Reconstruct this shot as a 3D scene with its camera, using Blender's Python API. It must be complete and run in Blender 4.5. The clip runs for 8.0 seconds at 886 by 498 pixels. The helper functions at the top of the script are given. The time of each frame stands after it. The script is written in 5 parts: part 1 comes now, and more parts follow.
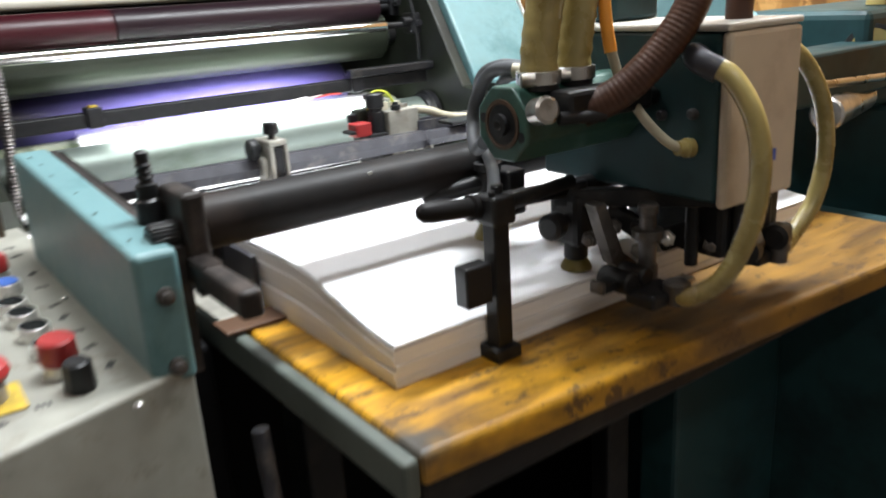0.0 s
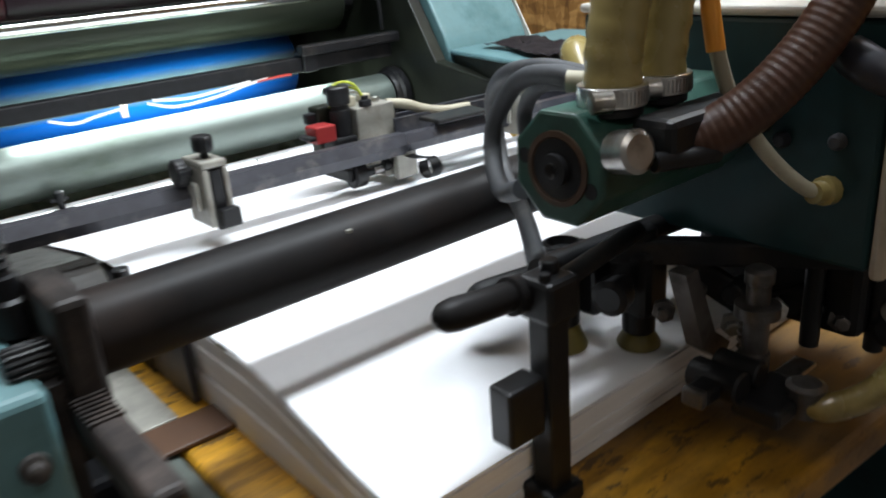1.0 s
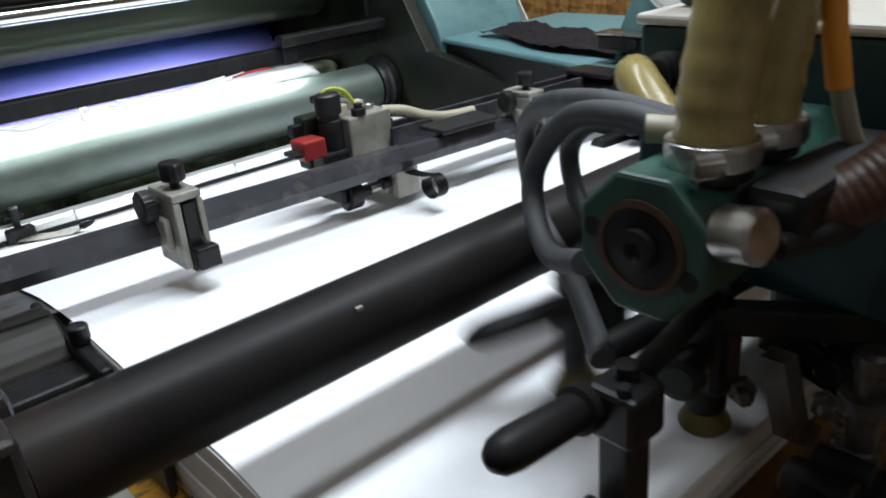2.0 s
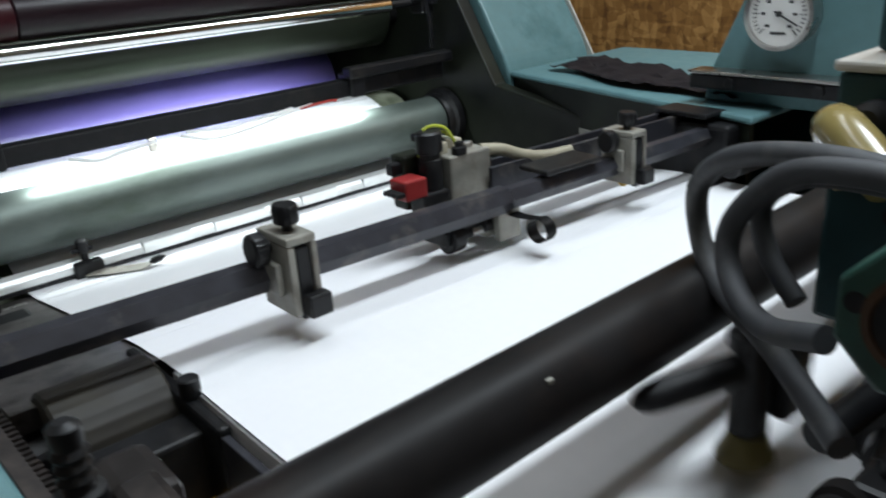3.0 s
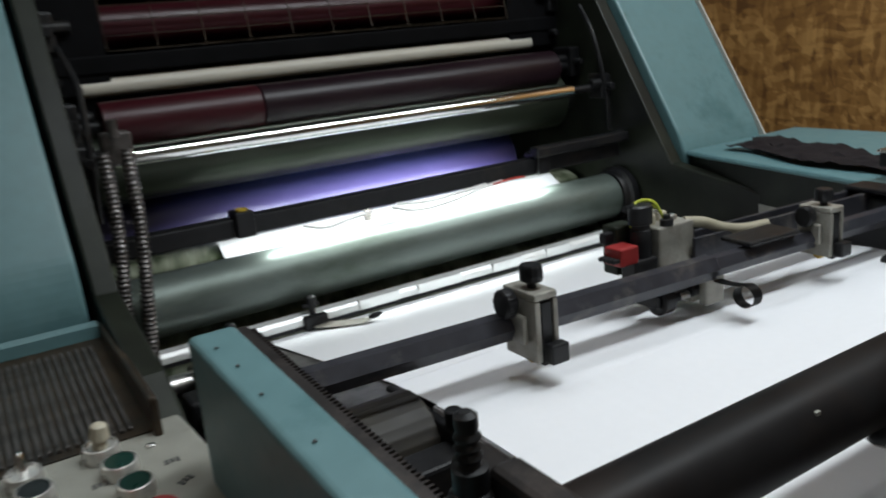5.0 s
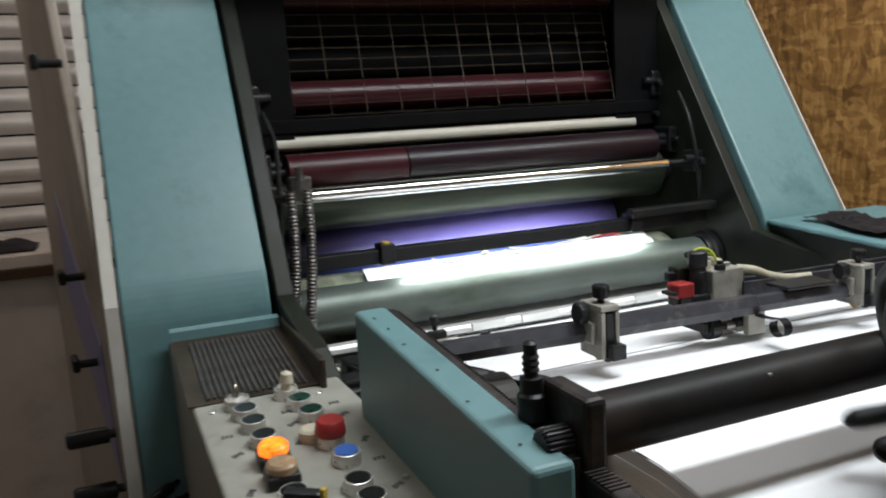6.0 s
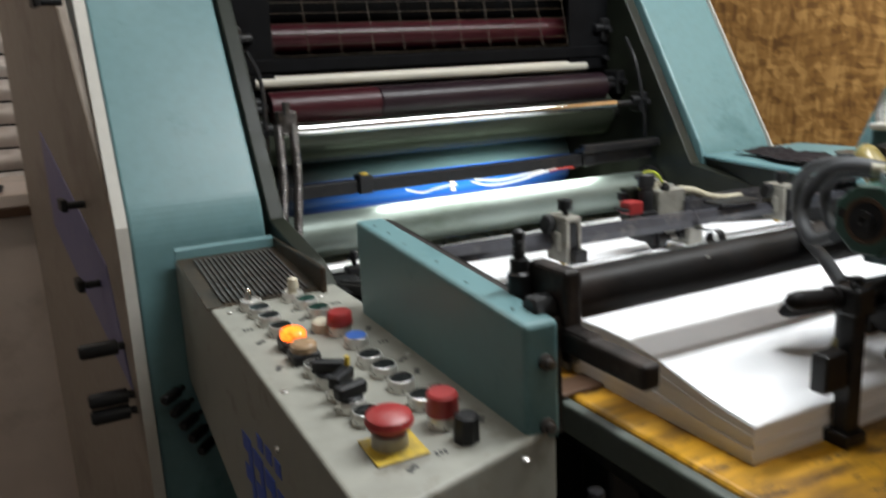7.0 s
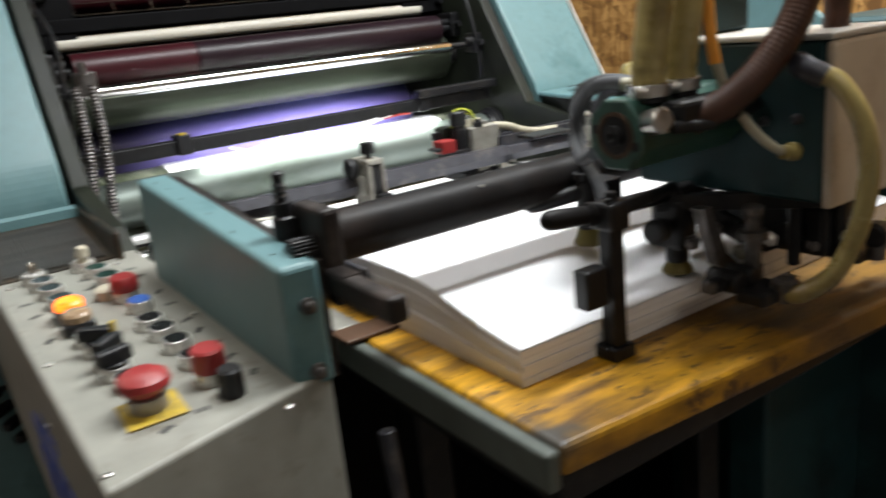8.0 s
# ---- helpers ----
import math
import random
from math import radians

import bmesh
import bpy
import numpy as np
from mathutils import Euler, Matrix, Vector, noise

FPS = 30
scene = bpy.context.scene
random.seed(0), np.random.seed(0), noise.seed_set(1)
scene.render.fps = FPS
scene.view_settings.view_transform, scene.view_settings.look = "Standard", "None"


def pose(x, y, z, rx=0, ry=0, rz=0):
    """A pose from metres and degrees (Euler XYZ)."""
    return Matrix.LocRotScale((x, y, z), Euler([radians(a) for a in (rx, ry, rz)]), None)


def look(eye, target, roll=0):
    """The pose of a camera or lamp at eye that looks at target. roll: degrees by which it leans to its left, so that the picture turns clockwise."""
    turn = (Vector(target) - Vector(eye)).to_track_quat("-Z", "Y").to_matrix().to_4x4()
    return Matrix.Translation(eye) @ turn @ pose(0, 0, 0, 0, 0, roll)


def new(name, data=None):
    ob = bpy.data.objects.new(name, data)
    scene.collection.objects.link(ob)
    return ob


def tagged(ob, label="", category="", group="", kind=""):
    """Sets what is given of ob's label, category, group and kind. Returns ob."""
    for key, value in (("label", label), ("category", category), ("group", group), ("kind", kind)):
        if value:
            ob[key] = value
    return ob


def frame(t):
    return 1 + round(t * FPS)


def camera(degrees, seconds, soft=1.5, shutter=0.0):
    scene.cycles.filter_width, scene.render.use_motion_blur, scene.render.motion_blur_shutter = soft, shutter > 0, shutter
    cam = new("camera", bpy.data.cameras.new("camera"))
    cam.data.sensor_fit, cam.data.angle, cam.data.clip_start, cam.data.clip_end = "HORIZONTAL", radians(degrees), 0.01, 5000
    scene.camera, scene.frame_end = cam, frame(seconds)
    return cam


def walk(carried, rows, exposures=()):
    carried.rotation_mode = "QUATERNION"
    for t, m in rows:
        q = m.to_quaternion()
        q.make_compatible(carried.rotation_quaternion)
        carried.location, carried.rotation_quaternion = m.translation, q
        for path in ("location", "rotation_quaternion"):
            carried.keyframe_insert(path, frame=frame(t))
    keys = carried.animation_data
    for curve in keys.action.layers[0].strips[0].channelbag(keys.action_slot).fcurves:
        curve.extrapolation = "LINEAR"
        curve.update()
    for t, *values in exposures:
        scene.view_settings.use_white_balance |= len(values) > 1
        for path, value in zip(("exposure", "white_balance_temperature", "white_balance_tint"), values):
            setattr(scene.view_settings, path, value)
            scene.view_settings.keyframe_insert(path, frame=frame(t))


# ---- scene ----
cam = camera(58.6, 8.0, soft=1.8, shutter=0.6)
PATH = [
    (0, (-0.027, 0.258, 1.203), (1.079, 1.807, 0.587), -3.7),
    (0.5, (0.029, 0.393, 1.218), (1.221, 1.86, 0.563), -4.5),
    (1, (0.083, 0.464, 1.214), (1.252, 1.915, 0.487), -4.6),
    (1.2, (0.12, 0.484, 1.22), (1.279, 1.924, 0.457), -5.8),
    (2.3, (0.134, 0.59, 1.229), (1.339, 1.976, 0.437), -4.3),
    (2.5, (0.125, 0.608, 1.227), (1.335, 2.002, 0.458), -4.1),
    (3, (0.099, 0.645, 1.236), (1.292, 2.073, 0.504), -4.0),
    (3.5, (0.075, 0.664, 1.243), (1.23, 2.143, 0.55), -4.0),
    (4, (0.05, 0.679, 1.242), (1.168, 2.185, 0.549), -3.8),
    (4.5, (0.016, 0.678, 1.245), (1.113, 2.213, 0.58), -4.1),
    (5, (-0.019, 0.629, 1.258), (0.973, 2.284, 0.73), -5.3),
    (5.2, (-0.038, 0.596, 1.258), (0.91, 2.286, 0.765), -5.0),
    (6.3, (-0.142, 0.368, 1.267), (0.582, 2.206, 0.952), -3.0),
    (6.5, (-0.157, 0.357, 1.268), (0.608, 2.175, 0.933), -2.9),
    (7, (-0.221, 0.315, 1.245), (0.649, 2.057, 0.79), -2.9),
    (7.5, (-0.21, 0.281, 1.224), (0.766, 1.941, 0.685), -4.4),
    (8, (-0.107, 0.268, 1.213), (0.941, 1.874, 0.645), -6.1),
]
walk(cam, [(t, look(eye, target, roll)) for t, eye, target, roll in PATH],
     exposures=[(0, 1.1, 6450, 10), (0.5, 0.86, 6300, 9), (1.0, 0.37, 6200, 9), (2.5, -0.34, 6100, 7), (3.5, -0.76, 6150, 7), (4.5, -0.89, 6250, 7), (5.2, -0.74, 6350, 8), (6.5, 0.16, 6550, 9), (7.0, 0.2, 6600, 9), (8.0, 0.56, 6650, 10)])

# ---- world and lights ----
world = bpy.data.worlds.new("room_air")
world.use_nodes = True
world.node_tree.nodes["Background"].inputs[0].default_value = (0.75, 0.85, 1.0, 1)
world.node_tree.nodes["Background"].inputs[1].default_value = 0.002
scene.world = world


def area_lamp(name, m, sx, sy, watts, color):
    data = bpy.data.lights.new(name, "AREA")
    data.shape, data.size, data.size_y, data.energy, data.color = "RECTANGLE", sx, sy, watts, color
    ob = new(name, data)
    ob.matrix_world = m
    return ob


# fluorescent fittings over the feeder, two over the aisle, one added over the press
area_lamp("feeder_light", pose(0.92, 0.82, 2.285), 1.35, 0.16, 35, (0.92, 0.97, 1.0))
# unseen lamp added as fill for the tube's shadow on the paper
area_lamp("press_fill_light", pose(0.55, 1.62, 2.485), 1.2, 0.10, 9, (0.95, 0.98, 1.0))
area_lamp("aisle_light", pose(-0.05, -0.7, 2.485), 1.2, 0.10, 3.6, (1.0, 0.90, 0.78))
# the small strip lamp fixed under the bar across the cylinders
area_lamp("bar_light", pose(0.53, 1.582, 1.0345, 22), 0.46, 0.010, 2.8, (0.94, 1.0, 0.97))
area_lamp("back_light", pose(-0.9, 2.3, 2.485), 1.2, 0.10, 5, (1.0, 0.88, 0.76))


# ---- materials ----
def mat(name, color, rough=0.5, metal=0.0, vary=0.25, scale=30.0, bump=0.15, dirt=None, dirt_scale=6.0, dirt_amount=0.5,
        stretch=(1, 1, 1), spec=0.5, coat=0.0, glow=0.0, through_light=0.0, rv=0.12):
    """A painted, metal or plastic surface with fine grain, larger stains and relief."""
    m = bpy.data.materials.new(name)
    m.use_nodes = True
    nt = m.node_tree
    n, l = nt.nodes, nt.links
    b = n["Principled BSDF"]
    b.inputs["Metallic"].default_value = metal
    b.inputs["Specular IOR Level"].default_value = spec
    b.inputs["Coat Weight"].default_value = coat
    b.inputs["Transmission Weight"].default_value = through_light
    tc = n.new("ShaderNodeTexCoord")
    mp = n.new("ShaderNodeMapping")
    mp.inputs["Scale"].default_value = stretch
    l.new(tc.outputs["Object"], mp.inputs[0])
    fine = n.new("ShaderNodeTexNoise")
    fine.inputs["Scale"].default_value, fine.inputs["Detail"].default_value = scale, 6
    l.new(mp.outputs[0], fine.inputs[0])
    ramp = n.new("ShaderNodeMapRange")
    ramp.inputs[1].default_value, ramp.inputs[2].default_value = 0.25, 0.75
    ramp.inputs[3].default_value, ramp.inputs[4].default_value = 1 - vary, 1 + vary
    l.new(fine.outputs[0], ramp.inputs[0])
    mul = n.new("ShaderNodeVectorMath")
    mul.operation = "SCALE"
    mul.inputs[0].default_value = color
    l.new(ramp.outputs[0], mul.inputs["Scale"])
    col = mul.outputs[0]
    if dirt:
        big = n.new("ShaderNodeTexNoise")
        big.inputs["Scale"].default_value, big.inputs["Detail"].default_value, big.inputs["Roughness"].default_value = dirt_scale, 8, 0.65
        l.new(mp.outputs[0], big.inputs[0])
        r2 = n.new("ShaderNodeMapRange")
        r2.inputs[1].default_value, r2.inputs[2].default_value = 0.62 - 0.3 * dirt_amount, 0.78 - 0.2 * dirt_amount
        l.new(big.outputs[0], r2.inputs[0])
        mx = n.new("ShaderNodeMix")
        mx.data_type = "RGBA"
        l.new(r2.outputs[0], mx.inputs[0])
        l.new(col, mx.inputs[6])
        mx.inputs[7].default_value = (*dirt, 1)
        col = mx.outputs[2]
    l.new(col, b.inputs["Base Color"])
    rr = n.new("ShaderNodeMapRange")
    rr.inputs[3].default_value, rr.inputs[4].default_value = max(0.02, rough - rv), min(1, rough + rv)
    l.new(fine.outputs[0], rr.inputs[0])
    l.new(rr.outputs[0], b.inputs["Roughness"])
    if bump:
        bp = n.new("ShaderNodeBump")
        bp.inputs["Strength"].default_value, bp.inputs["Distance"].default_value = bump, 0.002
        l.new(fine.outputs[0], bp.inputs["Height"])
        l.new(bp.outputs[0], b.inputs["Normal"])
    if glow:
        l.new(col, b.inputs["Emission Color"])
        b.inputs["Emission Strength"].default_value = glow
    return m


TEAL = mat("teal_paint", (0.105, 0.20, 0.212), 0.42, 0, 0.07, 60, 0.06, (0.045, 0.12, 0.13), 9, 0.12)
# much darker copy of the teal, for case, legs, pump and feeder frame
TEAL_DARK = mat("dark_teal", (0.010, 0.038, 0.042), 0.5, 0, 0.15, 40, 0.1, (0.006, 0.016, 0.018), 7, 0.4, spec=0.35)
GREEN = mat("green_machine_paint", (0.024, 0.074, 0.056), 0.42, 0, 0.15, 60, 0.1, (0.012, 0.026, 0.02), 14, 0.4)
TRIM_GREEN = mat("grey_green_trim", (0.085, 0.10, 0.088), 0.5, 0, 0.2, 50, 0.2, (0.07, 0.08, 0.068), 12, 0.5)
OILY = mat("oily_side_frame", (0.016, 0.019, 0.013), 0.45, 0.0, 0.5, 18, 0.15, (0.006, 0.006, 0.0045), 5, 0.6, spec=0.22)
# near-black puts the shade inside the press and under the table into colour
SHADE_DARK = mat("shaded_machine_interior", (0.004, 0.004, 0.0045), 0.6, 0.0, 0.3, 30, 0.1, spec=0.06)
BLACK = mat("black_metal", (0.008, 0.008, 0.009), 0.45, 0.0, 0.35, 70, 0.15, (0.024, 0.021, 0.018), 20, 0.3, spec=0.3)
TUBE_BLACK = mat("black_tube", (0.012, 0.011, 0.011), 0.46, 0.0, 0.3, 24, 0.06, (0.020, 0.015, 0.013), 9, 0.35, spec=0.1)
BAR_GREY = mat("blued_steel_bar", (0.035, 0.035, 0.043), 0.42, 0.3, 0.25, 60, 0.1, (0.12, 0.11, 0.10), 25, 0.3)
RUBBER = mat("grey_rubber_hose", (0.04, 0.042, 0.047), 0.6, 0, 0.2, 60, 0.1, (0.09, 0.088, 0.085), 22, 0.35)
PLASTIC = mat("black_plastic", (0.007, 0.007, 0.008), 0.42, 0, 0.2, 90, 0.1, spec=0.35)
CAST = mat("cast_aluminium", (0.31, 0.298, 0.26), 0.45, 0.35, 0.2, 60, 0.15, (0.15, 0.13, 0.11), 16, 0.4)
STEEL = mat("worn_steel", (0.5, 0.49, 0.47), 0.3, 1.0, 0.2, 50, 0.08, (0.2, 0.18, 0.15), 18, 0.35)
CHROME = mat("chrome", (0.8, 0.8, 0.78), 0.12, 1.0, 0.06, 40, 0.02, rv=0.06)
RAIL = mat("bright_ground_steel", (0.85, 0.86, 0.85), 0.42, 0.4, 0.12, 30, 0.05, (0.5, 0.5, 0.48), 20, 0.3, stretch=(0.3, 1, 1))
GLAZED = mat("glazed_steel_roller", (0.13, 0.155, 0.14), 0.46, 0.5, 0.15, 20, 0.03, (0.07, 0.09, 0.07), 9, 0.3, stretch=(0.4, 1, 1), rv=0.05)
IMP_STEEL = mat("grimy_impression_steel", (0.34, 0.36, 0.27), 0.42, 0.3, 0.3, 25, 0.1, (0.03, 0.045, 0.015), 26, 0.75)
GRIP_STEEL = mat("grimy_gripper_steel", (0.60, 0.61, 0.50), 0.45, 0.1, 0.3, 60, 0.1, (0.10, 0.11, 0.06), 34, 0.45)
PALE_CHROME = mat("dull_chrome", (0.62, 0.61, 0.58), 0.3, 0.65, 0.2, 80, 0.04, (0.3, 0.28, 0.24), 60, 0.3)
OILED = mat("oiled_steel", (0.11, 0.10, 0.095), 0.38, 0.6, 0.3, 60, 0.08, (0.03, 0.026, 0.022), 40, 0.5)
BROWN_OIL = mat("brown_oily_steel", (0.05, 0.034, 0.02), 0.4, 0.3, 0.35, 30, 0.1, (0.014, 0.011, 0.008), 14, 0.5)
RUSTY = mat("rusty_black_iron", (0.013, 0.010, 0.009), 0.5, 0.1, 0.4, 50, 0.25, (0.06, 0.046, 0.04), 28, 0.45, spec=0.35)
PLATE = mat("dark_plate_cylinder", (0.032, 0.038, 0.026), 0.36, 0.5, 0.25, 14, 0.04, stretch=(0.3, 1, 1))
RED_RUBBER = mat("oxblood_rubber_roller", (0.036, 0.005, 0.008), 0.36, 0, 0.15, 30, 0.05, spec=0.3, stretch=(0.3, 1, 1))
RED_INKED = mat("inked_rubber_roller", (0.014, 0.006, 0.009), 0.38, 0, 0.2, 30, 0.05, spec=0.3, stretch=(0.3, 1, 1))
PAPER = mat("white_paper", (0.80, 0.80, 0.82), 0.4, 0, 0.015, 120, 0.02, spec=0.45)
PAPER_EDGE = mat("cut_paper_edge", (0.74, 0.73, 0.73), 0.8, 0, 0.06, 16, 0.25, (0.60, 0.59, 0.58), 5, 0.25, stretch=(0.3, 0.3, 26))
WHITE_PAINT = mat("cream_paint", (0.45, 0.43, 0.39), 0.42, 0, 0.06, 50, 0.06, (0.38, 0.34, 0.28), 6, 0.2)
# cream panel paint darkened to beige, its shade put into the colour
PANEL_SHADED = mat("shaded_cream_paint", (0.26, 0.215, 0.175), 0.45, 0, 0.06, 40, 0.06, (0.16, 0.12, 0.09), 4, 0.3)
CONSOLE = mat("light_grey_console_paint", (0.245, 0.242, 0.21), 0.45, 0, 0.12, 45, 0.08, (0.15, 0.135, 0.11), 26, 0.18)
BEIGE = mat("beige_plastic", (0.47, 0.43, 0.33), 0.5, 0, 0.1, 60, 0.08, (0.28, 0.25, 0.18), 15, 0.3)
HOSE_YELLOW = mat("aged_clear_hose", (0.30, 0.235, 0.085), 0.28, 0, 0.25, 25, 0.06, (0.16, 0.11, 0.03), 14, 0.35, coat=0.3)
HOSE_BROWN = mat("brown_ribbed_hose", (0.048, 0.016, 0.006), 0.42, 0, 0.25, 40, 0.1, (0.06, 0.02, 0.014), 14, 0.4)
CABLE_CREAM = mat("cream_cable", (0.32, 0.29, 0.21), 0.5, 0, 0.1, 60, 0.05, (0.25, 0.22, 0.16), 16, 0.3)
ORANGE = mat("orange_sleeve", (0.75, 0.30, 0.03), 0.5, 0, 0.1, 60, 0.05)
RED = mat("red_plastic", (0.27, 0.022, 0.022), 0.42, 0, 0.1, 60, 0.05, (0.30, 0.03, 0.025), 40, 0.3)
BLUE = mat("blue_plastic", (0.04, 0.12, 0.42), 0.35, 0, 0.1, 60, 0.04)
GREEN_CAP = mat("green_plastic", (0.006, 0.03, 0.022), 0.3, 0, 0.1, 60, 0.04)
GREY_CAP = mat("smoked_lens", (0.010, 0.011, 0.011), 0.22, 0, 0.2, 60, 0.04)
YELLOW = mat("yellow_label", (0.48, 0.33, 0.03), 0.5, 0, 0.15, 60, 0.05, (0.22, 0.16, 0.04), 45, 0.5)
YELLOW_CUP = mat("yellow_rubber", (0.13, 0.10, 0.02), 0.5, 0, 0.2, 60, 0.05)
LAMP_ORANGE = mat("lit_orange_lens", (1.0, 0.17, 0.012), 0.3, 0, 0.6, 160, 0.0, glow=1.7)
LAMP_OFF = mat("unlit_amber_lens", (0.30, 0.20, 0.12), 0.25, 0, 0.3, 120, 0.0)
BRASS = mat("brass", (0.55, 0.38, 0.12), 0.35, 1.0, 0.15, 60, 0.06)
TUBE_GLOW = mat("fluorescent_tube", (0.95, 0.98, 1.0), 0.4, 0, 0, 20, 0, glow=6.0)
# pale cream stands for the lamp reflected along the steel roller
SHEEN_ROLL = mat("roller_with_painted_sheen", (0.50, 0.47, 0.40), 0.45, 0.0, 0.08, 30, 0.03, (0.5, 0.46, 0.38), 8, 0.25, stretch=(0.3, 1, 1))
WIRE_WHITE = mat("white_wire", (0.88, 0.88, 0.86), 0.4, 0, 0.05, 60, 0)
WIRE_RED = mat("red_wire", (0.4, 0.03, 0.02), 0.4, 0, 0.05, 60, 0)
WIRE_YG = mat("yellow_green_wire", (0.45, 0.5, 0.05), 0.4, 0, 0.2, 200, 0)
LOGO_BLUE = mat("blue_lettering_paint", (0.03, 0.08, 0.42), 0.4, 0, 0.1, 60, 0.04)
STRIPE = mat("violet_stripe_paint", (0.16, 0.15, 0.30), 0.45, 0, 0.1, 40, 0.04)
INK = mat("dark_marking", (0.05, 0.05, 0.05), 0.5, 0, 0.1, 60, 0)
DIAL = mat("dial_white", (0.78, 0.77, 0.74), 0.45, 0, 0.04, 60, 0.02)
CLOTH = mat("dark_rag", (0.018, 0.012, 0.014), 0.85, 0, 0.35, 120, 0.5)
CONCRETE = mat("workshop_floor", (0.13, 0.115, 0.10), 0.7, 0, 0.2, 9, 0.3, (0.06, 0.05, 0.045), 2.5, 0.5)
PLASTER = mat("wall_plaster", (0.48, 0.46, 0.43), 0.8, 0, 0.06, 14, 0.2, (0.30, 0.28, 0.25), 2, 0.3)
CEILING = mat("ceiling_paint", (0.6, 0.6, 0.58), 0.8, 0, 0.05, 14, 0.1)
SHUTTER = mat("galvanised_slat", (0.54, 0.49, 0.455), 0.5, 0.3, 0.12, 12, 0.1, (0.30, 0.19, 0.12), 4, 0.2)
CABINET = mat("white_laminate", (0.66, 0.56, 0.50), 0.5, 0, 0.05, 12, 0.05, (0.40, 0.34, 0.29), 2, 0.3)
BROWN_EDGE = mat("brown_edge_band", (0.07, 0.032, 0.014), 0.5, 0, 0.2, 30, 0.1)


def wood_material():
    """Yellow-painted plywood, worn through to grey-brown, with grain along x; stain and shade coloured in towards
    larger x.
    """
    m = mat("worn_yellow_plywood", (0.52, 0.26, 0.012), 0.45, 0, 0.5, 46, 0.4, (0.085, 0.04, 0.014), 10, 0.52, stretch=(0.45, 1.9, 1))
    n, l = m.node_tree.nodes, m.node_tree.links
    b = n["Principled BSDF"]
    first = b.inputs["Base Color"].links[0].from_socket
    tc = n.new("ShaderNodeTexCoord")
    worn = n.new("ShaderNodeTexNoise")
    worn.inputs["Scale"].default_value, worn.inputs["Detail"].default_value = 5.2, 5
    l.new(tc.outputs["Object"], worn.inputs[0])
    r = n.new("ShaderNodeMapRange")
    r.inputs[1].default_value, r.inputs[2].default_value = 0.555, 0.63
    l.new(worn.outputs[0], r.inputs[0])
    mx = n.new("ShaderNodeMix")
    mx.data_type = "RGBA"
    l.new(r.outputs[0], mx.inputs[0])
    l.new(first, mx.inputs[6])
    mx.inputs[7].default_value = (0.06, 0.052, 0.042, 1)
    # brown stain together with the feeder case's shade, coloured in along x
    sep = n.new("ShaderNodeSeparateXYZ")
    l.new(tc.outputs["Object"], sep.inputs[0])
    shade_noise = n.new("ShaderNodeTexNoise")
    shade_noise.inputs["Scale"].default_value, shade_noise.inputs["Detail"].default_value, shade_noise.inputs["Roughness"].default_value = 11, 9, 0.7
    l.new(tc.outputs["Object"], shade_noise.inputs[0])
    lift = n.new("ShaderNodeMath")
    lift.operation = "MULTIPLY_ADD"
    l.new(shade_noise.outputs[0], lift.inputs[0])
    lift.inputs[1].default_value = 0.55
    l.new(sep.outputs[0], lift.inputs[2])
    r3 = n.new("ShaderNodeMapRange")
    r3.inputs[1].default_value, r3.inputs[2].default_value, r3.inputs[4].default_value = 0.62, 0.82, 0.88
    l.new(lift.outputs[0], r3.inputs[0])
    m3 = n.new("ShaderNodeMix")
    m3.data_type = "RGBA"
    l.new(r3.outputs[0], m3.inputs[0])
    l.new(mx.outputs[2], m3.inputs[6])
    streak = n.new("ShaderNodeTexNoise")
    mp2 = n.new("ShaderNodeMapping")
    mp2.inputs["Scale"].default_value = (8, 40, 8)
    l.new(tc.outputs["Object"], mp2.inputs[0])
    l.new(mp2.outputs[0], streak.inputs[0])
    streak.inputs["Scale"].default_value, streak.inputs["Detail"].default_value = 1.0, 8
    rs = n.new("ShaderNodeValToRGB")
    rs.color_ramp.elements[0].position, rs.color_ramp.elements[0].color = 0.3, (0.05, 0.026, 0.010, 1)
    rs.color_ramp.elements[1].position, rs.color_ramp.elements[1].color = 0.7, (0.23, 0.118, 0.022, 1)
    l.new(streak.outputs[0], rs.inputs[0])
    l.new(rs.outputs[0], m3.inputs[7])
    fl = n.new("ShaderNodeTexNoise")
    mp4 = n.new("ShaderNodeMapping")
    mp4.inputs["Scale"].default_value = (30, 85, 30)
    l.new(tc.outputs["Object"], mp4.inputs[0])
    l.new(mp4.outputs[0], fl.inputs[0])
    fl.inputs["Scale"].default_value, fl.inputs["Detail"].default_value, fl.inputs["Roughness"].default_value = 1.0, 9, 0.72
    r4 = n.new("ShaderNodeMapRange")
    r4.inputs[1].default_value, r4.inputs[2].default_value, r4.inputs[4].default_value = 0.55, 0.60, 0.85
    l.new(fl.outputs[0], r4.inputs[0])
    m4 = n.new("ShaderNodeMix")
    m4.data_type = "RGBA"
    l.new(r4.outputs[0], m4.inputs[0])
    l.new(m3.outputs[2], m4.inputs[6])
    m4.inputs[7].default_value = (0.07, 0.036, 0.014, 1)
    l.new(m4.outputs[2], b.inputs["Base Color"])
    return m


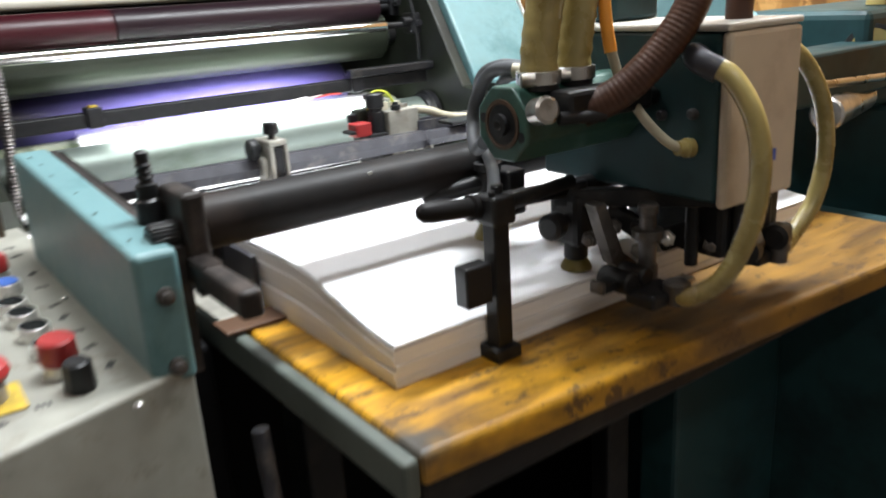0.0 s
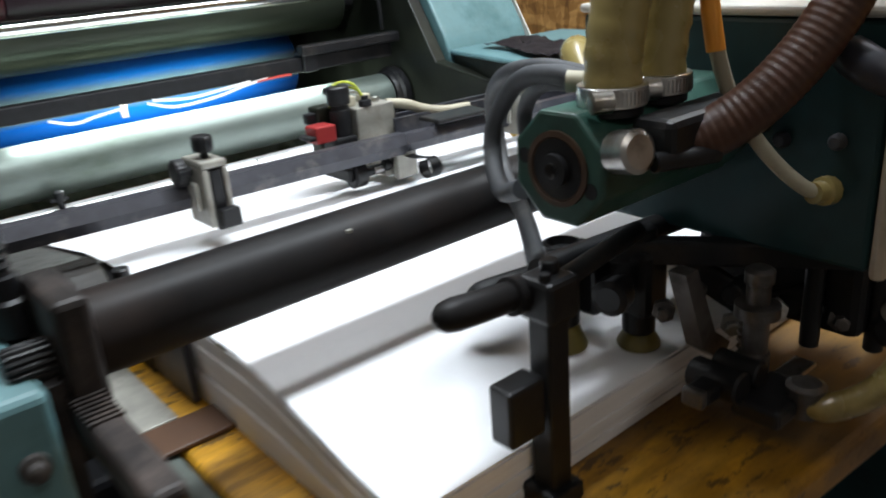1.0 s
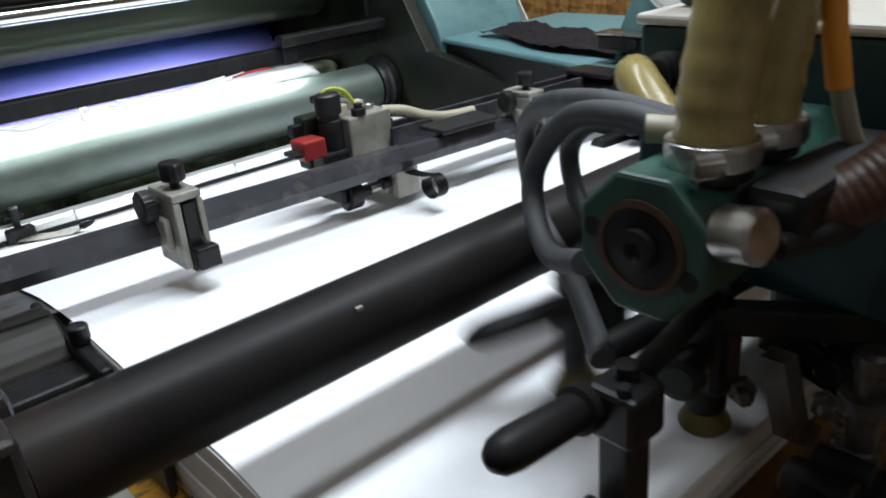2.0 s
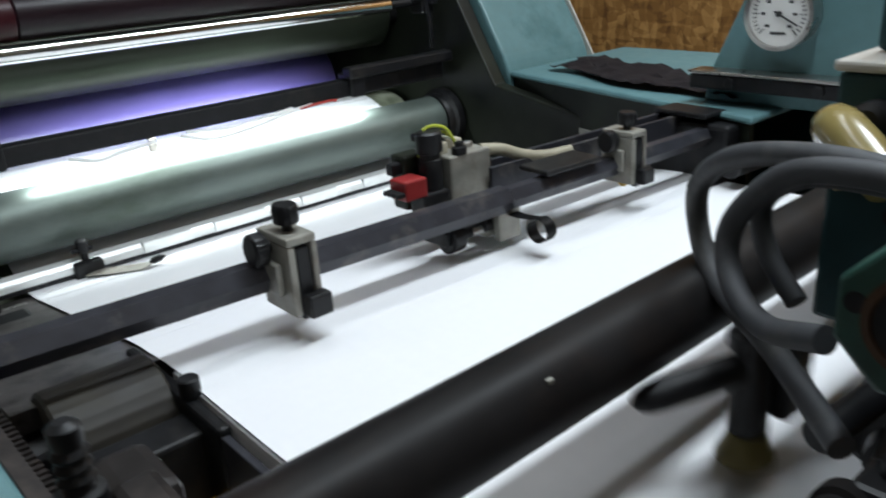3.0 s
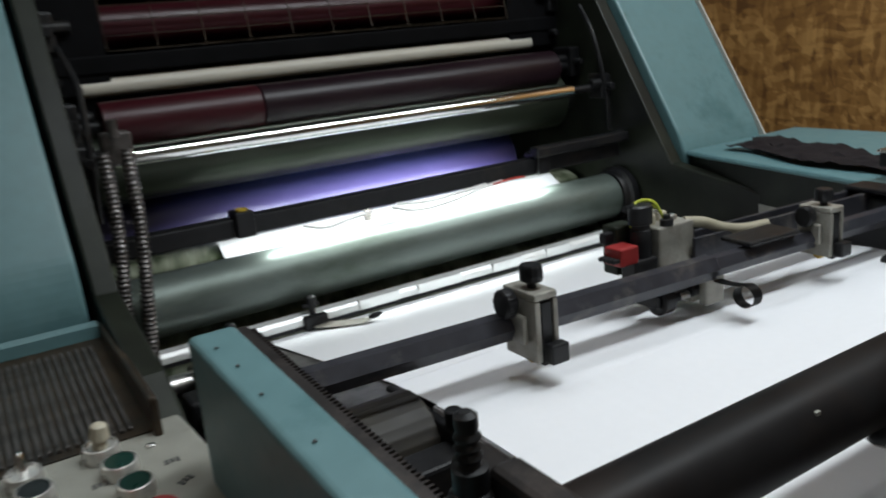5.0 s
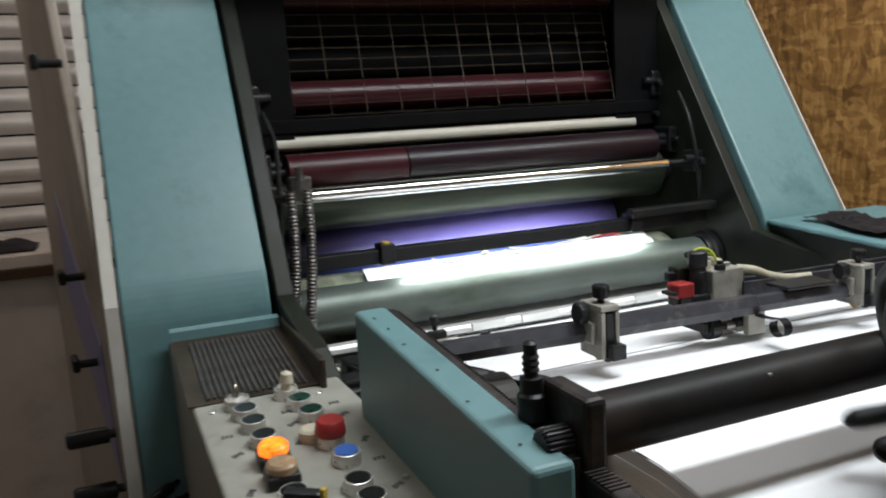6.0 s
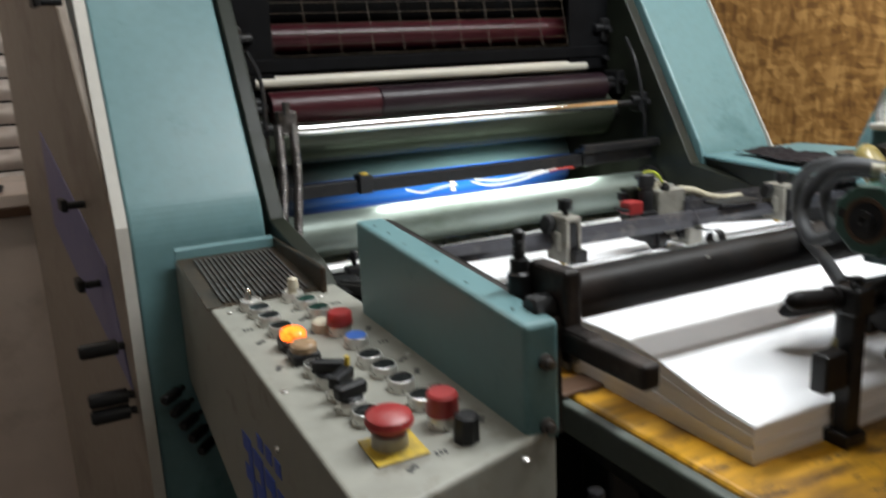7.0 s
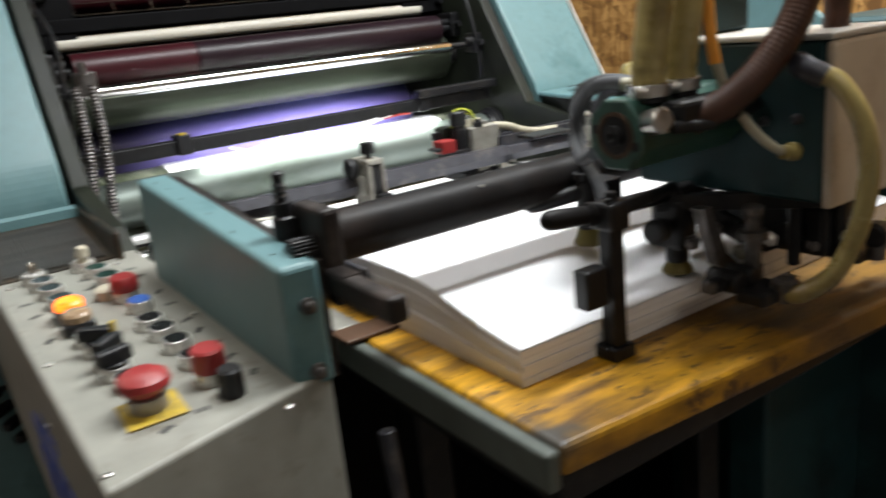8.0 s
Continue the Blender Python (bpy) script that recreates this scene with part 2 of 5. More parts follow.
def osb_material():
    """Strand board: short flakes lying every way, ochre to brown."""
    m = bpy.data.materials.new("strand_board")
    m.use_nodes = True
    n, l = m.node_tree.nodes, m.node_tree.links
    b = n["Principled BSDF"]
    b.inputs["Roughness"].default_value = 0.6
    tc = n.new("ShaderNodeTexCoord")
    warp = n.new("ShaderNodeTexNoise")
    warp.inputs["Scale"].default_value = 7
    l.new(tc.outputs["Object"], warp.inputs[0])
    add = n.new("ShaderNodeVectorMath")
    add.operation = "MULTIPLY_ADD"
    l.new(warp.outputs["Color"], add.inputs[0])
    add.inputs[1].default_value = (0.05, 0.05, 0.05)
    l.new(tc.outputs["Object"], add.inputs[2])
    vals = []
    for sc in ((9, 64, 15), (9, 17, 70), (9, 42, 36)):
        mp = n.new("ShaderNodeMapping")
        mp.inputs["Scale"].default_value = sc
        l.new(add.outputs[0], mp.inputs[0])
        v = n.new("ShaderNodeTexVoronoi")
        v.inputs["Scale"].default_value = 1.0
        l.new(mp.outputs[0], v.inputs[0])
        vals.append(v.outputs["Color"])
    mix = n.new("ShaderNodeMix")
    mix.data_type = "RGBA"
    mix.inputs[0].default_value = 0.5
    l.new(vals[0], mix.inputs[6])
    l.new(vals[1], mix.inputs[7])
    mix2 = n.new("ShaderNodeMix")
    mix2.data_type = "RGBA"
    mix2.inputs[0].default_value = 0.35
    l.new(mix.outputs[2], mix2.inputs[6])
    l.new(vals[2], mix2.inputs[7])
    ramp = n.new("ShaderNodeValToRGB")
    ramp.color_ramp.elements[0].position, ramp.color_ramp.elements[0].color = 0.22, (0.15, 0.066, 0.016, 1)
    ramp.color_ramp.elements[1].position, ramp.color_ramp.elements[1].color = 0.75, (0.55, 0.30, 0.095, 1)
    e = ramp.color_ramp.elements.new(0.48)
    e.color = (0.31, 0.148, 0.038, 1)
    l.new(mix2.outputs[2], ramp.inputs[0])
    l.new(ramp.outputs[0], b.inputs["Base Color"])
    bp = n.new("ShaderNodeBump")
    bp.inputs["Strength"].default_value, bp.inputs["Distance"].default_value = 0.5, 0.003
    l.new(mix2.outputs[2], bp.inputs["Height"])
    l.new(bp.outputs[0], b.inputs["Normal"])
    return m


def ink_cylinder_material():
    """Blanket inked cyan-blue over most of its turn, violet on the run-out, bare in its gap (angle about its own axis),
    darker towards both ends.
    """
    m = bpy.data.materials.new("inked_blanket")
    m.use_nodes = True
    n, l = m.node_tree.nodes, m.node_tree.links
    b = n["Principled BSDF"]
    b.inputs["Roughness"].default_value = 0.28
    tc = n.new("ShaderNodeTexCoord")
    sep = n.new("ShaderNodeSeparateXYZ")
    l.new(tc.outputs["Object"], sep.inputs[0])
    at = n.new("ShaderNodeMath")
    at.operation = "ARCTAN2"
    l.new(sep.outputs[2], at.inputs[0])
    l.new(sep.outputs[1], at.inputs[1])
    mr = n.new("ShaderNodeMapRange")
    mr.inputs[1].default_value, mr.inputs[2].default_value = -math.pi, math.pi
    l.new(at.outputs[0], mr.inputs[0])
    ramp = n.new("ShaderNodeValToRGB")
    els = ramp.color_ramp.elements
    els[0].position, els[0].color = 0.0, (0.008, 0.13, 0.55, 1)
    els[1].position, els[1].color = 1.0, (0.10, 0.17, 0.18, 1)
    for p, c in ((0.14, (0.01, 0.11, 0.48, 1)), (0.30, (0.26, 0.21, 0.64, 1)), (0.64, (0.25, 0.20, 0.64, 1)), (0.78, (0.06, 0.13, 0.56, 1)), (0.88, (0.0, 0.17, 0.62, 1)), (0.905, (0.10, 0.17, 0.18, 1))):
        e = els.new(p)
        e.color = c
    l.new(mr.outputs[0], ramp.inputs[0])
    # colour drops to near black along x towards each end
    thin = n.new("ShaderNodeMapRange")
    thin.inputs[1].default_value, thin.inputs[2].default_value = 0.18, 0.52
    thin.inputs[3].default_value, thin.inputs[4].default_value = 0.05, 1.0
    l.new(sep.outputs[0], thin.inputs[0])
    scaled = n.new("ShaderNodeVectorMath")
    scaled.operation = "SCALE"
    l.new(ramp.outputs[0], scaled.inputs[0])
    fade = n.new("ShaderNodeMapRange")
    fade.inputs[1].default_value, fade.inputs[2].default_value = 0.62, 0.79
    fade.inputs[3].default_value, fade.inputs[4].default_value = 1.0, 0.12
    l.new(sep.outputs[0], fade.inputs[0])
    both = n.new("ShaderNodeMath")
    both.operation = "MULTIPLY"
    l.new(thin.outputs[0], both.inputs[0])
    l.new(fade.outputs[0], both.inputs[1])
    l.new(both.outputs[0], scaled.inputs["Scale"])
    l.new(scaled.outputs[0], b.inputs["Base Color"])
    return m


WOOD, OSB, BLANKET = wood_material(), osb_material(), ink_cylinder_material()


# ---- shapes ----
def box(bm, x0, x1, y0, y1, z0, z1, bevel=0.0, m=None, seg=2):
    r = bmesh.ops.create_cube(bm, size=1)
    vs = r["verts"]
    bmesh.ops.transform(bm, matrix=Matrix.Translation(((x0 + x1) / 2, (y0 + y1) / 2, (z0 + z1) / 2)) @ Matrix.Diagonal((x1 - x0, y1 - y0, z1 - z0, 1)), verts=vs)
    if bevel:
        es = list({e for v in vs for e in v.link_edges})
        r2 = bmesh.ops.bevel(bm, geom=es, offset=bevel, segments=seg, affect="EDGES", profile=0.5)
        vs = [v for v in r2["verts"] if v.is_valid]
    if m is not None:
        bmesh.ops.transform(bm, matrix=m, verts=vs)
    return bm


def rings(bm, centres, frames, radii, seg=20, closed=True, prof=None):
    """Loft: one ring of points at each centre, in the plane of the frame's two axes."""
    rows = []
    for c, (u, v), r in zip(centres, frames, radii):
        row = []
        for i in range(seg):
            a = 2 * math.pi * i / seg
            k = prof(a) if prof else 1.0
            row.append(bm.verts.new(c + (u * math.cos(a) + v * math.sin(a)) * r * k))
        rows.append(row)
    for a, b in zip(rows, rows[1:]):
        for i in range(seg):
            f = bm.faces.new((a[i], a[(i + 1) % seg], b[(i + 1) % seg], b[i]))
            f.smooth = True
    if closed:
        bm.faces.new(rows[0][::-1])
        bm.faces.new(rows[-1])
    return bm


def axes_of(d):
    d = d.normalized()
    u = d.orthogonal().normalized()
    return u, d.cross(u)


def lathe(bm, p0, p1, profile, seg=24):
    """A turned part from p0 towards p1; profile rows of (metres along, radius)."""
    p0, p1 = Vector(p0), Vector(p1)
    d = (p1 - p0).normalized()
    fr = axes_of(d)
    return rings(bm, [p0 + d * s for s, r in profile], [fr] * len(profile), [max(r, 1e-5) for s, r in profile], seg)


def rod(bm, p0, p1, r, seg=16, chamfer=0.15):
    n = (Vector(p1) - Vector(p0)).length
    c = min(r * chamfer, n * 0.2)
    e = min(c * 0.3, 0.0008)
    return lathe(bm, p0, p1, [(0, r - c), (e, r - c + e), (c, r), (c + e, r), (n - c - e, r), (n - c, r), (n - e, r - c + e), (n, r - c)], seg)


def smooth_path(points, per=8):
    pts = [Vector(p) for p in points]
    pts = [pts[0] * 2 - pts[1]] + pts + [pts[-1] * 2 - pts[-2]]
    out = []
    for i in range(1, len(pts) - 2):
        a, b, c, d = pts[i - 1:i + 3]
        for k in range(per):
            t = k / per
            out.append(0.5 * (2 * b + (c - a) * t + (2 * a - 5 * b + 4 * c - d) * t * t + (3 * b - a - 3 * c + d) * t ** 3))
    out.append(pts[-2])
    return out


def hose(bm, points, r, seg=14, per=8, ribs=0.0, pitch=0.008):
    """A bent hose through the points; ribs: height of its rings, one each pitch."""
    path = smooth_path(points, per)
    if ribs:
        dense, left = [path[0]], 0.0
        for a, b in zip(path, path[1:]):
            n = max(1, int((b - a).length / (pitch / 4)))
            dense += [a.lerp(b, (i + 1) / n) for i in range(n)]
        path = dense
    u = axes_of(path[1] - path[0])[0]
    frames, radii, run = [], [], 0.0
    for i, p in enumerate(path):
        d = (path[min(i + 1, len(path) - 1)] - path[max(i - 1, 0)]).normalized()
        u = (u - d * u.dot(d)).normalized()
        frames.append((u, d.cross(u)))
        if i:
            run += (p - path[i - 1]).length
        radii.append(r + ribs * (0.5 + 0.5 * math.cos(2 * math.pi * run / pitch)) if ribs else r)
    return rings(bm, path, frames, radii, seg)


def prism(bm, poly, axis, a0, a1):
    """A closed outline of (p, q) drawn out along an axis: x: (y, z), y: (x, z), z: (x, y)."""
    def place(p, q, a):
        return {"x": (a, p, q), "y": (p, a, q), "z": (p, q, a)}[axis]
    lo = [bm.verts.new(place(p, q, a0)) for p, q in poly]
    hi = [bm.verts.new(place(p, q, a1)) for p, q in poly]
    bm.faces.new(lo)
    bm.faces.new(hi[::-1])
    for i in range(len(poly)):
        j = (i + 1) % len(poly)
        bm.faces.new((lo[i], hi[i], hi[j], lo[j]))
    bmesh.ops.recalc_face_normals(bm, faces=bm.faces)
    return bm


def soften(bm, offset=0.003, seg=2, angle=30):
    es = [e for e in bm.edges if len(e.link_faces) == 2 and e.calc_face_angle(0) > radians(angle)]
    bmesh.ops.bevel(bm, geom=es, offset=offset, segments=seg, affect="EDGES", profile=0.5, clamp_overlap=True)
    return bm


def B():
    return bmesh.new()


def finish(name, bm, material):
    me = bpy.data.meshes.new(name)
    bm.normal_update()
    for e in bm.edges:
        if len(e.link_faces) == 2 and e.calc_face_angle(0) > radians(40):
            e.smooth = False
    bm.to_mesh(me)
    bm.free()
    me.materials.append(material)
    return me


def part(name, bm, material, parent, label=""):
    ob = new(name, finish(name, bm, material))
    ob.parent = parent
    if label:
        tagged(ob, label)
    return ob


def thing(name, label, category, at=(0, 0, 0), group="", kind=""):
    ob = new(name)
    ob.location = at
    ob.empty_display_size = 0.05
    return tagged(ob, label, category, group, kind)


def single(name, bm, material, label, category, kind="", group=""):
    return tagged(new(name, finish(name, bm, material)), label, category, group, kind)


# ---- the room ----
def room():
    single("floor", box(B(), -2.6, 1.9, -2.1, 3.4, -0.1, 0), CONCRETE, "dark stained concrete workshop floor", "floor", "structure")
    single("ceiling", box(B(), -2.6, 1.9, -2.1, 3.4, 2.7, 2.8), CEILING, "plain pale painted workshop ceiling", "ceiling", "structure")
    single("wall_right", box(B(), 1.75, 1.9, -2.1, 3.2, 0, 2.7), OSB, "ochre strand board wall beside the press", "wall", "structure")
    single("wall_back", box(B(), 0.4, 1.9, 3.2, 3.4, 0, 2.7), PLASTER, "plain grey plaster wall behind the press", "wall", "structure")
    single("wall_left", box(B(), -2.6, -2.5, -2.1, 3.4, 0, 2.7), PLASTER, "plain grey plaster side wall", "wall", "structure")
    single("wall_front", box(B(), -2.5, 1.75, -2.1, -2.0, 0, 2.7), PLASTER, "plain grey plaster wall behind the aisle", "wall", "structure")
    sh = thing("roller_shutter", "grey ribbed metal roller shutter, rust-stained", "shutter", (-1.05, 3.3, 0), kind="structure")
    slat = B()
    n = 10
    prof = [(0.02 * math.sin(math.pi * i / n) * -1 - 0.008, 0.068 * i / n) for i in range(n + 1)] + [(0.012, 0.068), (0.012, 0)]
    prism(slat, prof, "x", -1.45, 1.45)
    me = finish("slat", slat, SHUTTER)
    for i in range(36):
        s = new("slat", me)
        s.parent, s.location = sh, (0, 0, 0.075 * i)
    cab = thing("cabinet", "white laminate workshop cabinet with a brown-edged top", "cabinet", (-0.55, 2.72, 0))
    part("body", box(B(), -0.75, 0.55, 0.02, 0.5, 0, 0.90, 0.004), CABINET, cab)
    part("worktop", box(B(), -0.77, 0.57, 0.004, 0.52, 0.926, 0.96, 0.003), CABINET, cab)
    part("edge_band", box(B(), -0.77, 0.57, -0.004, 0.52, 0.90, 0.926, 0.002), BROWN_EDGE, cab, "brown edge band under the top")
    bot = thing("spray_bottle", "white plastic bottle with a red lower half", "bottle", (-0.62, 2.95, 0.96))
    part("body", lathe(B(), (0, 0, 0.066), (0, 0, 1), [(0, 0.034), (0.05, 0.034), (0.075, 0.02), (0.10, 0.014)]), WIRE_WHITE, bot)
    part("base", lathe(B(), (0, 0, 0), (0, 0, 1), [(0, 0.032), (0.004, 0.035), (0.066, 0.035)]), RED, bot, "red lower half")
    part("cap", lathe(B(), (0, 0, 0.166), (0, 0, 1), [(0, 0.016), (0.03, 0.016), (0.036, 0.012), (0.055, 0.011)]), PLASTIC, bot, "black cap")
    rag = B()
    bmesh.ops.create_grid(rag, x_segments=18, y_segments=12, size=0.5)
    for v in rag.verts:
        h = max(0, 1 - (v.co.x * 2) ** 2) * max(0, 1 - (v.co.y * 2) ** 2)
        v.co = Vector((v.co.x * 0.22, v.co.y * 0.16, 0.003 + 0.055 * h * (0.6 + 0.8 * noise.noise(Vector((v.co.x * 4, v.co.y * 4, 1))))))
    ob = single("rag", rag, CLOTH, "crumpled dark grey rag on the cabinet", "rag")
    ob.location = (-0.44, 2.86, 0.962)
    # the second fitting is unseen, added to carry the fill lamp over the press
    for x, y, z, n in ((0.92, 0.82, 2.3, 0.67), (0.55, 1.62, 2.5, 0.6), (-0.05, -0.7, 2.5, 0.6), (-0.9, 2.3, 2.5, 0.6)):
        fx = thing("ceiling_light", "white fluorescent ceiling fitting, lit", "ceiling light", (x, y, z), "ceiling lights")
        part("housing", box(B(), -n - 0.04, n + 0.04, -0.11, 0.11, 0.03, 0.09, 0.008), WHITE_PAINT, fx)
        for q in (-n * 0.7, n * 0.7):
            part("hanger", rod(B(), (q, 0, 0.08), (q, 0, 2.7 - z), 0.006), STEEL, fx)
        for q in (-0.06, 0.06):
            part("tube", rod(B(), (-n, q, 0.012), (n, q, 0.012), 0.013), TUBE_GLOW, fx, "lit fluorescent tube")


room()


# ---- the press ----
PERIOD = 0.605          # seconds for a turn of the cylinders, one sheet each
NIP_T = 1.01            # a moment at which the grippers stand at the feed line
GAP_T = 0.97            # a moment at which the blanket's gap faces the feeder
GAP_DEG = 205           # how much of the impression cylinder is cut away ahead of the grippers
C_IMP, R_IMP = (1.710, 0.914), 0.093
C_GRP, R_GRP = (1.655, 0.862), 0.082
C_BLK, R_BLK = (1.780, 1.031), 0.062
C_TRF, R_TRF = (1.588, 0.971), 0.038
C_PLT, R_PLT = (1.714, 1.129), 0.048
XL, XR = 0.095, 0.915   # inner faces of the side frames


def press():
    p = thing("printing_press", "turquoise single-colour offset press, running, covers open", "printing press", (0, 0, 0))
    slope = (0.256, 0.417)
    for x0, x1 in ((-0.128, 0.061), (0.944, 1.128)):
        b = B()
        prism(b, [(1.470, 0.30 if x0 < 0 else 1.03), (1.470, 1.045), (1.470 + 1.35 * slope[0], 1.045 + 1.35 * slope[1]), (2.30, 1.045 + 1.35 * slope[1]), (2.30, 0.30)]
              if x0 < 0 else [(1.470, 0.75), (1.470, 1.043), (1.470 + 1.35 * slope[0], 1.043 + 1.35 * slope[1]), (2.30, 1.043 + 1.35 * slope[1]), (2.30, 0.75)], "x", x0, x1)
        bend = [e for e in b.edges if all(abs(v.co.y - 1.47) < 1e-4 and abs(v.co.z - 1.044) < 2e-3 for v in e.verts)]
        bmesh.ops.bevel(b, geom=bend, offset=0.035, segments=8, affect="EDGES", profile=0.5)
        soften(b, 0.004, 2, 25)
        part("hood", b, TEAL, p, "sloping turquoise side cover")
    # cream outer panels, shade coloured into the face, with their pale front edge
    for x0, x1 in ((-0.146, -0.130), (1.130, 1.136)):
        b = prism(B(), [(1.464, 0.12), (1.464, 1.047), (1.462 + 1.36 * slope[0], 1.047 + 1.36 * slope[1]), (2.35, 1.63), (2.35, 0.12)], "x", x0, x1)
        soften(b, 0.004, 2)

        def flare(bm, side=-0.13 if x0 < 0 else 0.13):
            for v in bm.verts:
                v.co.x += side * max(0, v.co.y - 1.466)
            return bm
        flare(b)
        if x0 > 0:
            part("front_edge", prism(B(), [(1.466, 1.043), (1.464 + 1.36 * slope[0], 1.045 + 1.36 * slope[1]), (1.476 + 1.36 * slope[0], 1.045 + 1.36 * slope[1]), (1.478, 1.043)], "x", 1.1285, 1.132), WHITE_PAINT, p, "thin pale edge")
            b.free()
            continue
        pan = part("side_panel", b, PANEL_SHADED, p, "cream side panel")
        part("front_edge", prism(B(), [(1.455, 0.12), (1.455, 1.049), (1.453 + 1.36 * slope[0], 1.049 + 1.36 * slope[1]), (1.462 + 1.36 * slope[0], 1.047 + 1.36 * slope[1]), (1.4635, 1.046), (1.4635, 0.12)], "x", x0, x1), WHITE_PAINT, pan, "pale front edge")
        if x0 < 0:
            part("stripe", flare(prism(B(), [(1.50, 0.80), (1.56, 0.98), (2.0, 1.16), (2.0, 0.98)], "x", x0 - 0.002, x0 + 0.004)), STRIPE, pan, "violet stripe")
            for y, z in ((1.62, 1.36), (1.66, 1.06), (1.62, 0.94)):
                h = B()
                rod(h, (x0 - 0.03, y, z), (x0 + 0.004, y, z), 0.006)
                box(h, x0 - 0.036, x0 - 0.026, y - 0.018, y + 0.018, z - 0.008, z + 0.012, 0.003)
                part("latch", flare(h), BLACK, pan, "black latch")
            for y, z in ((1.52, 0.865), (1.50, 0.795), (1.50, 0.770)):
                h = lathe(B(), (x0 + 0.004, y, z), (x0 - 1, y, z), [(0, 0.006), (0.012, 0.006), (0.014, 0.0115), (0.062, 0.0115), (0.066, 0.008)], 16)
                part("handle", flare(h), PLASTIC, pan, "black cylindrical handle")
    # side frames
    for x0, x1 in ((0.070, XL), (XR, 0.940)):
        b = prism(B(), [(1.16, 0.45), (1.16, 0.93), (1.30, 1.0), (1.478, 1.030), (1.74, 1.46), (1.82, 1.60), (2.28, 1.60), (2.28, 0.45)], "x", x0, x1)
        part("side_frame", soften(b, 0.003), OILY, p, "oily dark green side frame")
    part("back_cover", box(B(), XL, XR, 1.98, 2.0, 0.5, 1.6), SHADE_DARK, p, "back of the press, near-black for shade")
    part("bed", box(B(), XL, XR, 1.30, 1.98, 0.45, 0.66, 0.004), SHADE_DARK, p, "machine bed, near-black for shade")
    part("chute", box(B(), 0.2, 0.9, 1.70, 2.55, 0.735, 0.745, 0.002), STEEL, p, "steel delivery chute")
    # unseen cover added between the hoods to shade the wire guard and rollers
    part("shade_cover", box(B(), 0.075, 0.938, 1.50, 2.28, 1.655, 1.675, 0.006), TEAL_DARK, p, "unseen added cover that shades the inkers")
    # the tread under the side cover and the small row of levers
    for i in range(5):
        y, z = 1.468, 0.800 - 0.022 * i
        b = lathe(B(), (-0.085 + 0.010 * i, y, z), (-0.147 + 0.010 * i, y - 0.10, z + 0.012), [(0, 0.004), (0.02, 0.004), (0.022, 0.008), (0.06, 0.008), (0.064, 0.005)], 14)
        part("lever", b, PLASTIC, p, "small black lever")

    # upper ink rollers behind the wire guard
    fr = B()
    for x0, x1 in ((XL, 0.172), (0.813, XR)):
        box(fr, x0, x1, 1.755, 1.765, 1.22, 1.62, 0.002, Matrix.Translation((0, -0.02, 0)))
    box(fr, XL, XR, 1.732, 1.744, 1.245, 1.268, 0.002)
    frame_ob = part("wire_guard", fr, SHADE_DARK, p, "wire mesh guard in plates coloured near-black for shade")
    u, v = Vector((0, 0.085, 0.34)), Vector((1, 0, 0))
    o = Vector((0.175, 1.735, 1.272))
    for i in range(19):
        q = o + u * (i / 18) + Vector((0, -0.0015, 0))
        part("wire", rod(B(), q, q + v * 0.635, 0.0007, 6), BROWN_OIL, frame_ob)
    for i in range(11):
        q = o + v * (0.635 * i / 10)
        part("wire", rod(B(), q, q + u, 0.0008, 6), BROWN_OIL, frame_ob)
    for i, (y, z, r, m) in enumerate(((1.80, 1.305, 0.028, RED_RUBBER), (1.85, 1.365, 0.035, SHADE_DARK), (1.83, 1.43, 0.026, SHADE_DARK), (1.87, 1.475, 0.03, RED_RUBBER), (1.86, 1.54, 0.032, SHADE_DARK))):
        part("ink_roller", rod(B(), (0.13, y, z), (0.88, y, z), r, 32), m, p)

    def roller(name, y, z, r, x0, x1, m, label="", journal=0.009):
        ob = part(name, rod(B(), (x0 - 0, 0, 0), (x1, 0, 0), r, 40, 0.08), m, p, label)
        ob.location = (0, y, z)
        part("journal", rod(B(), (XL - 0.002, 0, 0), (x0, 0, 0), journal), BLACK, ob, "dark steel journal")
        part("journal", rod(B(), (x1, 0, 0), (XR + 0.002, 0, 0), journal), BLACK, ob, "dark steel journal")
        return ob

    strip = roller("steel_roller", 1.745, 1.228, 0.012, 0.135, 0.86, SHEEN_ROLL, "steel distributor roller, its sheen coloured pale cream")
    red = roller("form_roller", 1.69, 1.183, 0.029, 0.345, 0.862, RED_INKED, "inked dark red rubber roller")
    part("clean_end", rod(B(), (0.142, 0, 0), (0.3445, 0, 0), 0.0292, 40, 0.03), RED_RUBBER, red, "cleaner oxblood end of the roller")
    roller("chrome_roller", 1.612, 1.149, 0.0105, 0.135, 0.835, CHROME, "bright chrome damping roller", 0.006)
    roller("plate_cylinder", *C_PLT, R_PLT, 0.12, 0.88, PLATE, "dark oily plate cylinder", 0.02)
    roller("transfer_roller", *C_TRF, R_TRF, 0.115, 0.885, GLAZED, "glazed grey steel roller, brightly lit", 0.014)
    col = B()
    lathe(col, (0.886, *C_TRF), (1, *C_TRF), [(0, 0.039), (0.004, 0.041), (0.01, 0.041), (0.013, 0.047), (0.025, 0.047)], 40)
    part("end_collar", col, BLACK, p, "black end collar")

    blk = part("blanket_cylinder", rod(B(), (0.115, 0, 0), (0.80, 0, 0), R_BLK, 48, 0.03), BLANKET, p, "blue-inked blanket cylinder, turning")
    blk.location = (0, *C_BLK)
    ib = B()
    outline = []
